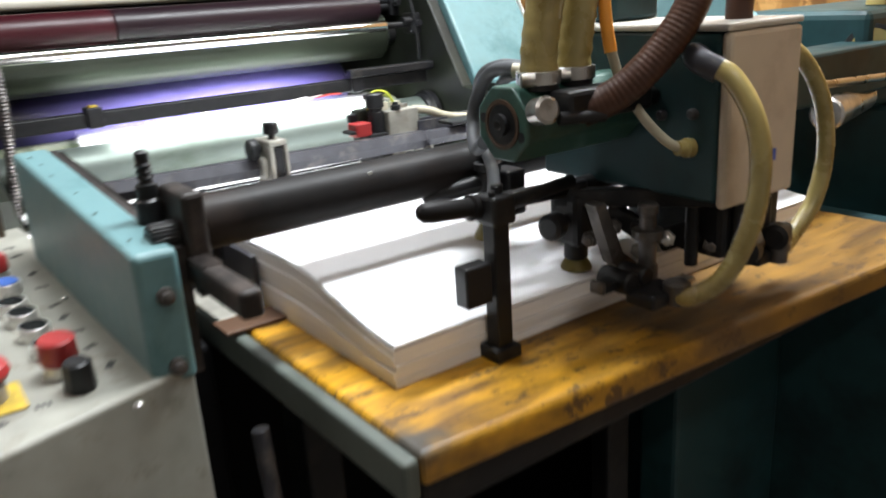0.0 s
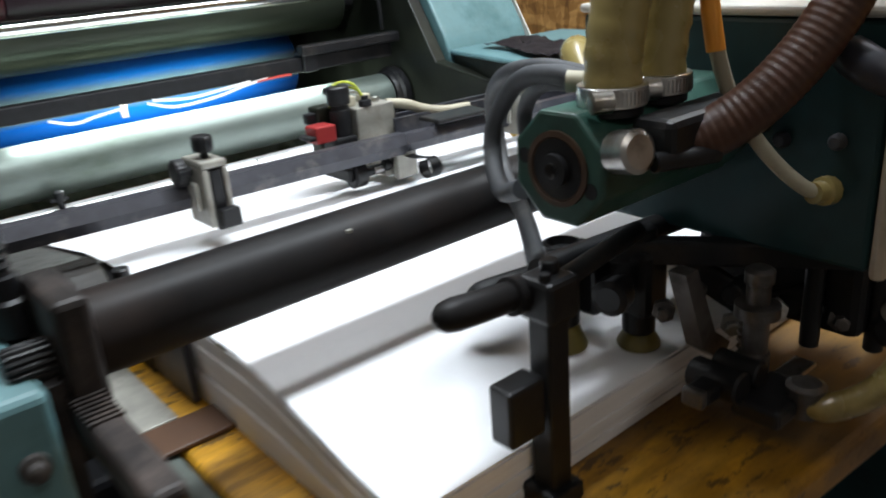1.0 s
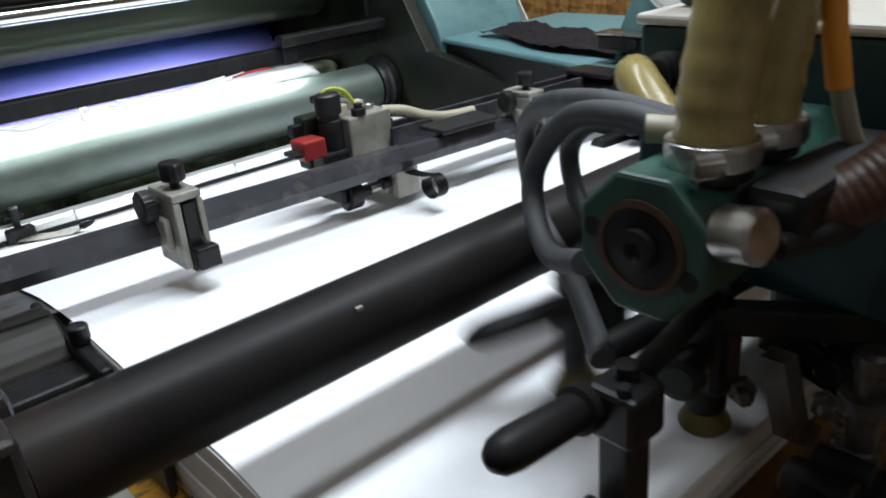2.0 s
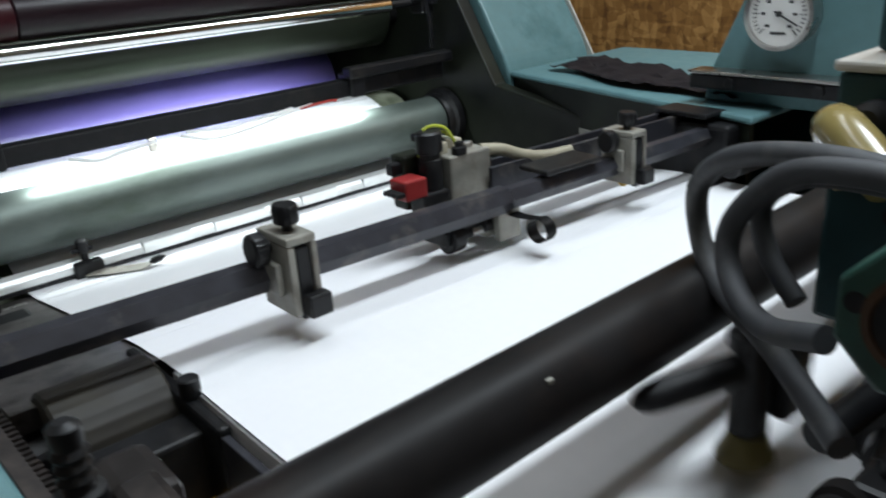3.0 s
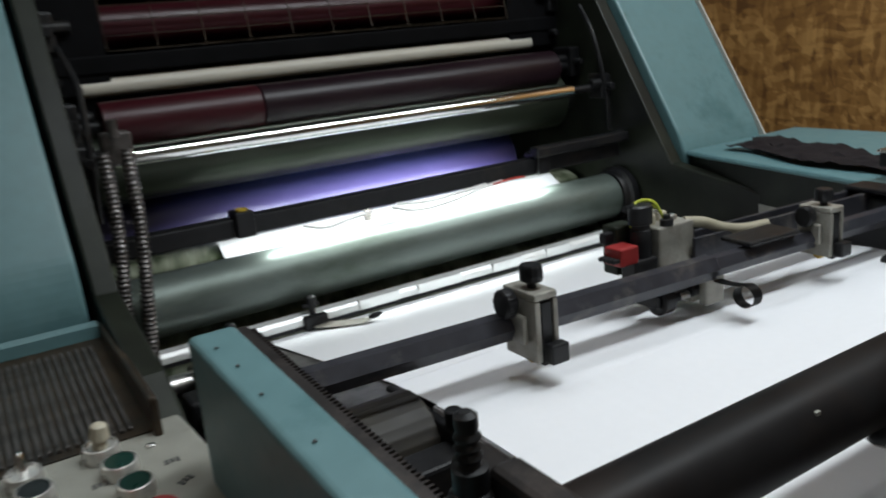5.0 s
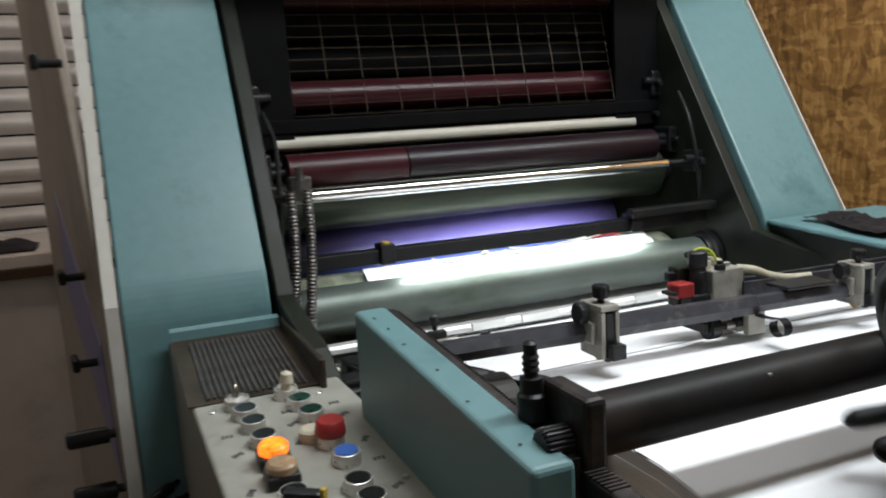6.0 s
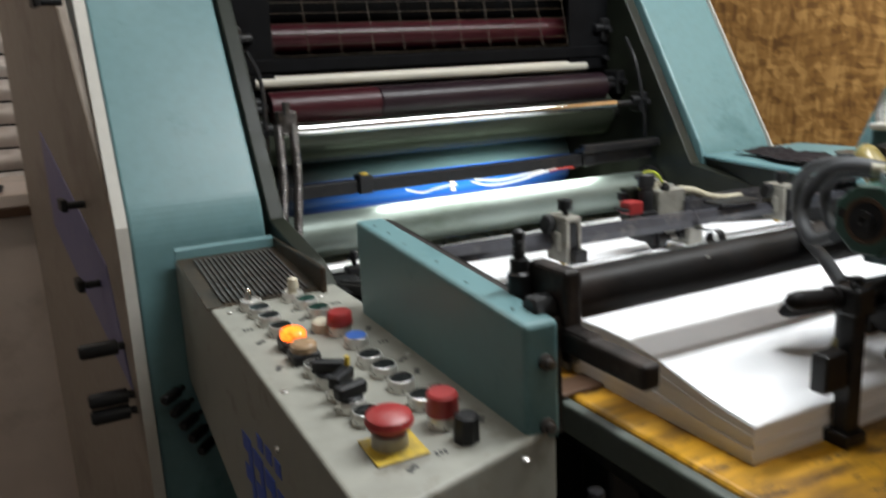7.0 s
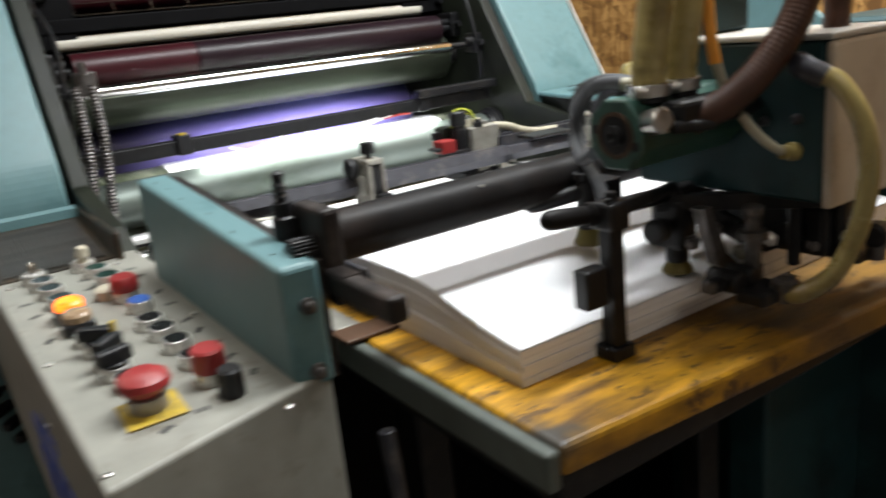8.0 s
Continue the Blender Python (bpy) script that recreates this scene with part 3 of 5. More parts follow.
    for i in range(73):
        a = radians(-268 + (360 - GAP_DEG) * i / 72)
        outline.append((math.cos(a) * (R_IMP - 0.002), math.sin(a) * (R_IMP - 0.002)))
    for i in range(25):
        a = radians(92 - GAP_DEG + GAP_DEG * i / 24)
        r = R_IMP - (0.016 if math.degrees(a) > 360 - 261 - 92 else 0.055)
        outline.append((math.cos(a) * r, math.sin(a) * r))
    prism(ib, outline, "x", 0.12, 0.89)
    for f in ib.faces:
        f.smooth = len(f.verts) == 4
    imp = part("impression_cylinder", ib, IMP_STEEL, p, "steel impression cylinder with a deep gap, turning")
    imp.location = (0, *C_IMP)
    # the gripper row turns on its own shaft just behind the register rail
    grp = part("gripper_cylinder", rod(B(), (0.12, 0, 0), (0.89, 0, 0), R_GRP - 0.014, 48, 0.03), IMP_STEEL, p, "grimy gripper cylinder, turning")
    grp.location = (0, *C_GRP)
    part("gripper_bar", box(B(), 0.19, 0.86, -0.012, 0.010, R_GRP - 0.016, R_GRP - 0.003, 0.002), GRIP_STEEL, grp, "pale gripper bar")
    lean = Matrix.Rotation(radians(-34), 4, "X")
    part("gap_plate", box(B(), 0.16, 0.87, -0.020, 0.020, R_GRP - 0.010, R_GRP - 0.003, 0.0015, lean), GRIP_STEEL, grp, "pale grimy plate with screws")
    grip = B()
    box(grip, -0.009, 0.009, -0.012, 0.014, -0.002, 0.005, 0.0015)
    rod(grip, (-0.014, 0.004, 0.001), (-0.009, 0.004, 0.001), 0.005, 10)
    grip_me = finish("gripper", grip, GRIP_STEEL)
    screw_me = finish("plate_screw", lathe(B(), (0, 0, 0), (0, 0, 1), [(0, 0.005), (0.0012, 0.005), (0.0014, 0.003)], 12), BLACK)
    block_me = finish("plate_block", box(B(), -0.013, 0.013, -0.011, 0.010, 0, 0.009, 0.002), BEIGE)
    for i in range(13):
        o = new("gripper", grip_me)
        o.parent, o.location = grp, (0.235 + 0.0475 * i, 0, R_GRP - 0.002)
    for i in range(15):
        o = new("plate_screw", screw_me)
        o.parent, o.matrix_basis = grp, lean @ Matrix.Translation((0.19 + 0.047 * i, 0.010 if i % 3 else -0.008, R_GRP - 0.0028))
    for x in (0.30, 0.645):
        o = new("plate_block", block_me)
        o.parent, o.matrix_basis = grp, lean @ Matrix.Translation((x, 0.002, R_GRP - 0.0028))

    # brackets at the roller ends
    for x, s in ((XL, 1), (XR, -1)):
        for y, z, w, h in ((1.70, 1.19, 0.05, 0.05), (1.62, 1.15, 0.035, 0.04), (1.76, 1.24, 0.05, 0.03), (1.74, 1.30, 0.03, 0.05)):
            b = box(B(), min(x, x + s * 0.022), max(x, x + s * 0.022), y - w / 2, y + w / 2, z - h / 2, z + h / 2, 0.004)
            rod(b, (x, y - 0.01, z + 0.005), (x + s * 0.04, y - 0.01, z + 0.005), 0.008)
            rod(b, (x + s * 0.012, y - w / 2 - 0.016, z), (x + s * 0.012, y - w / 2, z), 0.006)
            part("bearing_bracket", b, BLACK, p, "black roller bearing bracket")
        b = B()
        hose(b, [(x + s * 0.012, 1.66, 1.28), (x + s * 0.02, 1.62, 1.23), (x + s * 0.015, 1.60, 1.14), (x + s * 0.012, 1.60, 1.08)], 0.004, 8)
        part("pipe", b, BLACK, p)
    # two armoured cables at the near side frame
    for dx in (0, 0.024):
        part("armoured_cable", hose(B(), [(0.118 + dx, 1.555, 1.165), (0.116 + dx, 1.545, 1.08), (0.108 + dx, 1.54, 1.0), (0.100 + dx, 1.54, 0.92)], 0.0065, 12, 8, 0.0016, 0.0055), OILED, p, "grey armoured cable")
    br = box(B(), 0.118, 0.15, 1.55, 1.575, 1.15, 1.185, 0.003)
    rod(br, (0.13, 1.54, 1.18), (0.13, 1.54, 1.20), 0.006)
    part("cable_bracket", br, OILED, p, "grey cable bracket")

    # dark sensor bar with its cleats, wires and work strip
    bar = part("sensor_bar", box(B(), 0.10, 0.90, 1.574, 1.598, 1.037, 1.060, 0.002), BLACK, p, "black flat bar across the cylinders")
    for x in (0.265, 0.736):
        c = box(B(), x - 0.012, x + 0.012, 1.566, 1.598, 1.036, 1.068, 0.002)
        part("cleat", c, PLASTIC, bar, "black plastic cleat")
        part("yellow_plug", lathe(B(), (x, 1.578, 1.068), (x, 1.578, 2), [(0, 0.0075), (0.003, 0.0075), (0.0035, 0.004), (0.002, 0.003)], 14), YELLOW, bar, "yellow plug")
    for pts in ([(0.34, 1.572, 1.034), (0.37, 1.568, 1.026), (0.40, 1.568, 1.030), (0.44, 1.570, 1.034)],
                [(0.47, 1.570, 1.034), (0.51, 1.566, 1.023), (0.57, 1.566, 1.026), (0.62, 1.569, 1.034), (0.66, 1.572, 1.038)],
                [(0.48, 1.574, 1.036), (0.53, 1.570, 1.031), (0.58, 1.570, 1.034), (0.63, 1.572, 1.038)]):
        part("wire", hose(B(), pts, 0.0021, 8), WIRE_WHITE, bar, "white wire")
    part("wire", hose(B(), [(0.64, 1.570, 1.036), (0.68, 1.570, 1.038), (0.70, 1.571, 1.037)], 0.0018, 8), WIRE_RED, bar, "red wire")
    for x in (0.445,):
        part("spacer", box(B(), x - 0.005, x + 0.005, 1.592, 1.60, 1.016, 1.037, 0.002), OILED, bar, "pale spacer")
    arm = box(B(), 0.72, 0.91, 1.560, 1.580, 1.062, 1.078, 0.003)
    part("bar_arm", arm, BLACK, bar)

    # feed board down to the register rail
    fb = prism(B(), [(1.15, 0.960), (1.15, 0.976), (1.20, 0.968), (1.535, 0.906), (1.545, 0.900), (1.545, 0.890)], "x", 0.16, 0.90)
    part("feed_board", fb, OILED, p, "oily dark steel feed board under the sheets")
    rail = prism(B(), [(1.528, 0.9175), (1.528, 0.925), (1.533, 0.930), (1.548, 0.930), (1.548, 0.9175)], "x", 0.13, 0.90)
    rail_ob = part("register_rail", soften(rail, 0.001, 1), RAIL, p, "bright steel register rail")
    # a black strip draws the rail's shadow line above the sheet
    part("rail_shade", box(B(), 0.13, 0.90, 1.529, 1.546, 0.9125, 0.9172), PLASTIC, rail_ob, "black strip standing for the shade under the rail")
    for x0, x1 in ((0.385, 0.445), (0.475, 0.545), (0.60, 0.655), (0.70, 0.745)):
        part("rail_clip", box(B(), x0, x1, 1.5255, 1.536, 0.918, 0.9312, 0.001), RAIL, rail_ob, "pale clip on the rail")
    part("cross_shaft", rod(B(), (XL, 1.50, 0.90), (0.25, 1.50, 0.90), 0.013, 20), STEEL, p, "bare steel shaft end")
    for x, y in ((0.18, 1.47), (0.22, 1.44), (0.15, 1.40)):
        bb = box(B(), x - 0.025, x + 0.02, y - 0.02, y + 0.02, 0.86, 0.925, 0.004)
        rod(bb, (x - 0.02, y - 0.03, 0.91), (x + 0.03, y - 0.03, 0.91), 0.008)
        part("stop_block", bb, BLACK, p)
    # near-side fender of the feed board
    pl = prism(B(), [(1.12, 0.86), (1.12, 0.955), (1.30, 0.955), (1.50, 0.915), (1.50, 0.86)], "x", 0.165, 0.175)
    part("board_fender", pl, BLACK, p, "black fender")
    part("side_plate", box(B(), 0.2470, 0.2525, 0.965, 1.118, 0.918, 0.970, 0.001), BAR_GREY, p, "dark steel plate along the sheets")
    return p, blk, imp, grp


PRESS, BLK, IMP, GRP = press()


def hold_down(x, y, z, with_blade=True):
    t = thing("sheet_smoother", "small black clamp with a bent steel blade on the sheet" if with_blade else "small black clamp beside the sheet", "clamp", (x, y, z))
    b = box(B(), -0.016, 0.016, -0.012, 0.012, 0, 0.018, 0.003)
    part("body", b, BLACK, t)
    s = lathe(B(), (0, 0.002, 0.018), (0, 0.002, 1), [(0, 0.004), (0.008, 0.004), (0.009, 0.0065), (0.022, 0.0065), (0.024, 0.004)], 12)
    rod(s, (-0.012, 0.002, 0.03), (0.010, 0.002, 0.03), 0.003, 8)
    part("screw", s, BLACK, t)
    if not with_blade:
        return t
    bl = B()
    pts = [(0, -0.01, 0.006), (0.02, -0.03, 0.0075), (0.046, -0.056, 0.0115), (0.054, -0.062, 0.0155)]
    prev = None
    side = Vector((0.0085, 0.007, 0))
    for q in pts:
        q = Vector(q)
        row = [bl.verts.new(q - side), bl.verts.new(q + side), bl.verts.new(q + side - Vector((0, 0, 0.0008))), bl.verts.new(q - side - Vector((0, 0, 0.0008)))]
        if prev:
            for i in range(4):
                bl.faces.new((prev[i], prev[(i + 1) % 4], row[(i + 1) % 4], row[i]))
        prev = row
    part("blade", bl, CAST, t, "bent steel blade")
    part("blade_tip", lathe(B(), (0.050, -0.058, 0.015), (0.066, -0.068, 0.021), [(0, 0.002), (0.004, 0.0042), (0.012, 0.0038), (0.018, 0.001)], 10), PLASTIC, t, "black upturned tip")
    return t


hold_down(0.322, 1.532, 0.911)
hold_down(0.205, 1.490, 0.917, False)


# ---- bar with drop-roller clamps ----
def clamp_bar():
    t = thing("clamp_bar", "blued hexagonal steel bar across the feed board", "bar", (0, 1.1455, 1.023))
    t.rotation_euler = (0, 0, -0.068)
    b = B()
    rings(b, [Vector((0.130, 0, 0)), Vector((0.56, 0, 0)), Vector((0.562, 0, 0)), Vector((0.86, 0, 0))], [(Vector((0, 1, 0)), Vector((0, 0, 1)))] * 4, [0.0125, 0.0125, 0.0105, 0.0105], 6)
    for f in b.faces:
        f.smooth = False
    part("bar", b, BAR_GREY, t)
    ch = box(B(), 0.575, 0.87, 0.034, 0.038, -0.004, 0.018, 0.001)
    box(ch, 0.575, 0.87, 0.0382, 0.0558, -0.004, 0.0, 0.001)
    box(ch, 0.575, 0.87, 0.056, 0.060, 0.0, 0.018, 0.001)
    part("channel", ch, BAR_GREY, t, "blued steel channel")
    part("end_plate", box(B(), 0.60, 0.67, -0.012, 0.026, 0.012, 0.017, 0.002), BLACK, t, "black end plate")
    part("end_plate", box(B(), 0.835, 0.872, -0.006, 0.062, 0.0185, 0.024, 0.002), BLACK, t, "black end plate")
    en = box(B(), 0.84, 0.89, -0.03, 0.07, -0.09, 0.013, 0.005)
    rod(en, (0.82, -0.045, -0.02), (0.88, -0.045, -0.02), 0.014)
    rod(en, (0.80, -0.02, -0.045), (0.86, -0.02, -0.045), 0.010)
    part("bar_bracket", en, BLACK, t, "black bar bracket")
    return t


def clamp(x, y=1.135, z=1.018):
    t = thing("drop_roller_clamp", "grey cast clamp with black knurled knobs on the bar", "clamp", (x, y, z), "clamps on the bar")
    b = B()
    box(b, -0.016, -0.008, -0.033, 0.016, -0.030, 0.026, 0.0015)
    box(b, 0.010, 0.017, -0.033, 0.016, -0.030, 0.026, 0.0015)
    box(b, -0.016, 0.017, -0.033, 0.016, 0.0262, 0.033, 0.002)
    box(b, -0.0078, 0.0098, -0.006, 0.016, 0.0128, 0.026, 0.001)
    box(b, -0.024, -0.0165, -0.022, 0.012, -0.014, 0.012, 0.002)
    part("body", b, CAST, t)
    part("foot", box(B(), -0.007, 0.018, -0.046, -0.0332, -0.030, -0.012, 0.002), PLASTIC, t, "black foot")
    part("slide", box(B(), -0.006, 0.008, -0.032, -0.024, -0.034, 0.024, 0.001), PLASTIC, t, "black slide in the slot")

    def knob(name, p0, p1, r):
        k = B()
        n = (Vector(p1) - Vector(p0)).length
        fr = axes_of(Vector(p1) - Vector(p0))
        d = (Vector(p1) - Vector(p0)).normalized()
        prof = [(0, 0.4), (0.3 * n, 0.4), (0.32 * n, 0.95), (0.4 * n, 1.0), (0.9 * n, 1.0), (n, 0.85)]
        rings(k, [Vector(p0) + d * s for s, q in prof], [fr] * 6, [r * q for s, q in prof], 48, True, lambda a: 1 - 0.05 * (math.sin(24 * a) > 0))
        part(name, k, PLASTIC, t, "black knurled knob")
    knob("top_knob", (0.001, -0.012, 0.033), (0.001, -0.012, 0.054), 0.0125)
    knob("side_knob", (-0.0165, -0.004, 0.022), (-0.038, -0.004, 0.022), 0.0135)
    w = lathe(B(), (-0.006, -0.010, -0.028), (1, -0.010, -0.028), [(0, 0.007), (0.001, 0.009), (0.009, 0.009), (0.010, 0.007)], 20)
    part("wheel", w, BRASS, t, "small brass drop wheel")
    return t


clamp_bar()
clamp(0.347, 1.119, 1.025).scale = (0.70, 0.86, 0.92)
clamp(0.708, 1.100, 1.030).scale = (0.66, 0.74, 0.80)


def detector():
    t = thing("double_sheet_detector", "grey and black sheet detector with red switch and drop wheels", "detector", (0.533, 1.154, 1.022))
    t.scale = (1.05, 0.86, 0.88)
    part("block", box(B(), 0.000, 0.046, -0.009, 0.030, -0.030, 0.042, 0.002), CAST, t, "grey cast block")
    part("block_foot", box(B(), 0.010, 0.040, -0.044, -0.0095, -0.038, -0.018, 0.002), CAST, t, "grey cast foot")
    part("front_foot", box(B(), 0.014, 0.038, -0.060, -0.0485, -0.040, -0.004, 0.002), CAST, t, "grey cast front foot")
    part("back_block", box(B(), -0.030, -0.004, 0.020, 0.044, -0.010, 0.046, 0.003), OILY, t, "dark oily block")
    part("motor", lathe(B(), (-0.012, 0.005, 0.012), (-0.012, 0.005, 1), [(0, 0.011), (0.03, 0.011), (0.031, 0.0095), (0.036, 0.0095), (0.037, 0.012), (0.056, 0.012), (0.058, 0.010)], 24), BLACK, t, "black cylindrical sensor")
    part("switch", box(B(), -0.048, -0.025, -0.008, 0.018, 0.010, 0.030, 0.002), RED, t, "red switch box")
    part("lower_body", box(B(), -0.030, -0.001, -0.009, 0.016, -0.022, 0.0118, 0.003), BLACK, t, "black lower body")
    part("side_plate", box(B(), 0.0462, 0.049, -0.007, 0.024, -0.018, 0.030, 0.001), OILED, t)
    part("pin", rod(B(), (-0.006, -0.044, -0.026), (0.006, -0.044, -0.026), 0.004), STEEL, t)
    part("lever", box(B(), 0.016, 0.024, -0.050, -0.0402, -0.030, -0.010, 0.002), BLACK, t)
    part("connector", box(B(), -0.022, -0.006, 0.002, 0.020, 0.048, 0.056, 0.002, pose(0, 0, 0.012)), BLACK, t)
    for x, y, z in ((0.004, 0.012, 0.050), (0.026, 0.020, 0.048), (-0.034, 0.030, 0.036)):
        part("terminal", box(B(), x - 0.006, x + 0.006, y - 0.005, y + 0.006, z - 0.008, z + 0.004, 0.0015), BEIGE if x > 0 else BLACK, t, "small wiring terminal")
    s = B()
    for i in range(4):
        rod(s, (-0.048, -0.005 + 0.0065 * i, 0.018), (-0.056, -0.005 + 0.0065 * i, 0.018), 0.0028, 8)
    part("switch_screw", s, BLACK, t)
    part("wheel_fork", box(B(), -0.036, -0.0302, -0.045, 0.012, -0.032, -0.017, 0.002), BLACK, t)
    part("drop_wheel", lathe(B(), (-0.030, -0.036, -0.026), (1, -0.036, -0.026), [(0, 0.013), (0.001, 0.016), (0.013, 0.016), (0.014, 0.013)], 28), PLASTIC, t, "black rubber drop wheel")
    r = B()
    rod(r, (-0.016, -0.040, -0.026), (0.004, -0.040, -0.026), 0.006)
    rod(r, (0.004, -0.046, -0.022), (0.012, -0.046, -0.022), 0.007)
    part("adjuster", r, BLACK, t)
    part("top_screw", lathe(B(), (0.014, -0.004, 0.042), (0.014, -0.004, 1), [(0, 0.007), (0.007, 0.007), (0.008, 0.004), (0.012, 0.004)], 14), BLACK, t)
    part("top_screw", lathe(B(), (0.034, 0.010, 0.042), (0.034, 0.010, 1), [(0, 0.005), (0.005, 0.005), (0.006, 0.003)], 14), STEEL, t)
    part("cable", hose(B(), [(0.042, 0.002, 0.038), (0.062, -0.006, 0.034), (0.082, -0.012, 0.024), (0.105, -0.020, 0.018), (0.135, -0.026, 0.017)], 0.0065, 12), CABLE_CREAM, t, "cream cable")
    for k in range(3):
        part("wire", hose(B(), [(-0.02 + 0.006 * k, 0.01, 0.045), (-0.012 + 0.008 * k, 0.012, 0.070 - 0.006 * k), (0.008 + 0.004 * k, 0.008, 0.068 - 0.007 * k), (0.020, 0.004, 0.042)], 0.0016, 6), WIRE_YG if k < 2 else WIRE_WHITE, t, "thin yellow-green wire")
    st = B()
    prof = smooth_path([(0.028, -0.046, -0.012), (0.028, -0.070, -0.014), (0.028, -0.092, -0.012)] + [(0.028, -0.099 - 0.013 * math.sin(a), -0.022 + 0.012 * math.cos(a)) for a in [i * math.pi / 6 for i in range(0, 11)]], 3)
    prev = None
    for q in prof:
        row = [st.verts.new(q + Vector((dx, 0, 0))) for dx in (-0.006, 0.006)]
        if prev:
            st.faces.new((prev[0], prev[1], row[1], row[0]))
        prev = row
    bmesh.ops.solidify(st, geom=st.faces[:], thickness=0.0011)
    part("strap", st, BLACK, t, "curled black spring strap")
    return t


detector()


# ---- right-hand shelf, rag, gauge ----
def shelf():
    t = thing("side_shelf", "turquoise flat side cover of the feeder", "shelf", (0, 0, 0))
    b = prism(B(), [(0.848, 1.04), (0.944, 1.475), (1.22, 1.475), (1.22, 1.04)], "z", 1.038, 1.046)
    part("top", soften(b, 0.004), TEAL, t)
    sk = prism(B(), [(0.854, 1.045), (0.949, 1.47), (0.955, 1.47), (0.862, 1.045)], "z", 0.80, 1.0378)
    part("inner_plate", sk, OILY, t, "oily dark green inner plate")
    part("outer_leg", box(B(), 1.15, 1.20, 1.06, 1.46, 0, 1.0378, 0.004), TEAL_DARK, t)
    part("notice", prism(B(), [(0.9045, 1.277), (0.9135, 1.317), (0.9120, 1.3174), (0.9030, 1.2774)], "z", 0.958, 0.988), CONSOLE, t, "small pale card")
    rag = B()
    nx, ny = 16, 40
    grid = {}
    for i in range(nx + 1):
        for j in range(ny + 1):
            u, w = i / nx, j / ny
            x = 0.885 + 0.082 * w + 0.010 * math.sin(9 * w) + (0.10 + 0.016 * math.sin(14 * w)) * u
            y = 1.08 + 0.34 * w + 0.01 * math.sin(12 * u)
            h = 0.007 * noise.noise(Vector((u * 3, w * 9, 4))) + 0.004 * noise.noise(Vector((u * 9, w * 24, 2)))
            grid[i, j] = rag.verts.new((x, y, 1.0475 + max(0.0005, 0.007 + h)))
    for i in range(nx):
        for j in range(ny):
            rag.faces.new((grid[i, j], grid[i + 1, j], grid[i + 1, j + 1], grid[i, j + 1])).smooth = True
    bmesh.ops.solidify(rag, geom=rag.faces[:], thickness=0.003)
    single("rag", rag, CLOTH, "dark brown folded rag lying on the side cover", "rag")
    g = thing("gauge_stand", "turquoise upright plate carrying a round pressure gauge", "gauge stand", (0.905, 1.04, 1.046))
    pl = prism(B(), [(-0.19, 0.0), (0.090, 0.0), (0.086, 0.03), (0.042, 0.128), (0.02, 0.16), (-0.12, 0.16), (-0.19, 0.10)], "x", 0, 0.012)
    part("plate", soften(pl, 0.003), TEAL, g)
    lg = box(B(), -0.026, 0.006, -0.17, 0.094, 0.018, 0.034, 0.002)
    part("ledge", lg, BLACK, g, "black ledge with worn edge")
    part("ledge_edge", box(B(), -0.028, 0.002, -0.17, 0.096, 0.0342, 0.0375, 0.001), STEEL, g, "bare worn metal edge")
    c = (-0.006, 0.0, 0.098)
    dial = lathe(B(), (0.0, c[1], c[2]), (-1, c[1], c[2]), [(0, 0.034), (0.018, 0.036), (0.024, 0.036), (0.0245, 0.032), (0.019, 0.0315)], 48)
    rim = part("gauge", dial, STEEL, g, "round gauge in a steel rim")
    face = lathe(B(), (-0.0195, c[1], c[2]), (-1, c[1], c[2]), [(0, 0.0316), (0.001, 0.0316)], 48)
    part("dial", face, DIAL, rim, "white dial with unreadable marks")
    tk = B()
    for i in range(31):
        a = radians(-45 + 9 * i)
        r0 = 0.024 if i % 5 else 0.021
        m = Matrix.Translation((-0.0208, c[1], c[2])) @ Matrix.Rotation(a, 4, "X")
        box(tk, -0.0004, 0.0004, r0, 0.028, -0.0004, 0.0004, 0, m)
    for i in range(7):
        a = radians(-45 + 45 * i)
        box(tk, -0.0004, 0.0004, -0.0022 + 0.0165 * math.cos(a), 0.0022 + 0.0165 * math.cos(a), -0.0013 + 0.0165 * math.sin(a), 0.0013 + 0.0165 * math.sin(a), 0, Matrix.Translation((-0.0208, c[1], c[2])))
    box(tk, -0.0004, 0.0004, -0.008, 0.008, -0.020, -0.0175, 0, Matrix.Translation((-0.0208, c[1], c[2])))
    part("scale", tk, INK, rim, "dark scale marks")
    nd = B()
    box(nd, -0.0006, 0.0006, -0.005, 0.023, -0.0008, 0.0008, 0, Matrix.Translation((-0.0222, c[1], c[2])) @ Matrix.Rotation(radians(208), 4, "X"))
    lathe(nd, (-0.0208, c[1], c[2]), (-1, c[1], c[2]), [(0, 0.003), (0.002, 0.003)], 12)
    part("needle", nd, INK, rim, "thin black needle")
    for y, z in ((0.045, 0.026), (-0.05, 0.026)):
        sc = lathe(B(), (-0.026, y, z), (-1, y, z), [(0, 0.006), (0.003, 0.006), (0.004, 0.004)], 12)
        part("screw", sc, BLACK, g)


shelf()


# ---- pile table, paper ----
TABLE_Z = 0.915
X0, X1 = 0.256, 0.840       # the sheets' side edges
PROFILE = [(0.727, 0.951), (0.77, 0.956), (0.81, 0.965), (0.85, 0.975), (0.89, 0.980), (0.94, 0.980), (1.06, 0.979), (1.125, 0.980)]


def prof_z(y, pts=PROFILE):
    for (a, p), (b, q) in zip(pts, pts[1:]):
        if y <= b:
            return p + (q - p) * max(0, (y - a)) / (b - a)
    return pts[-1][1]


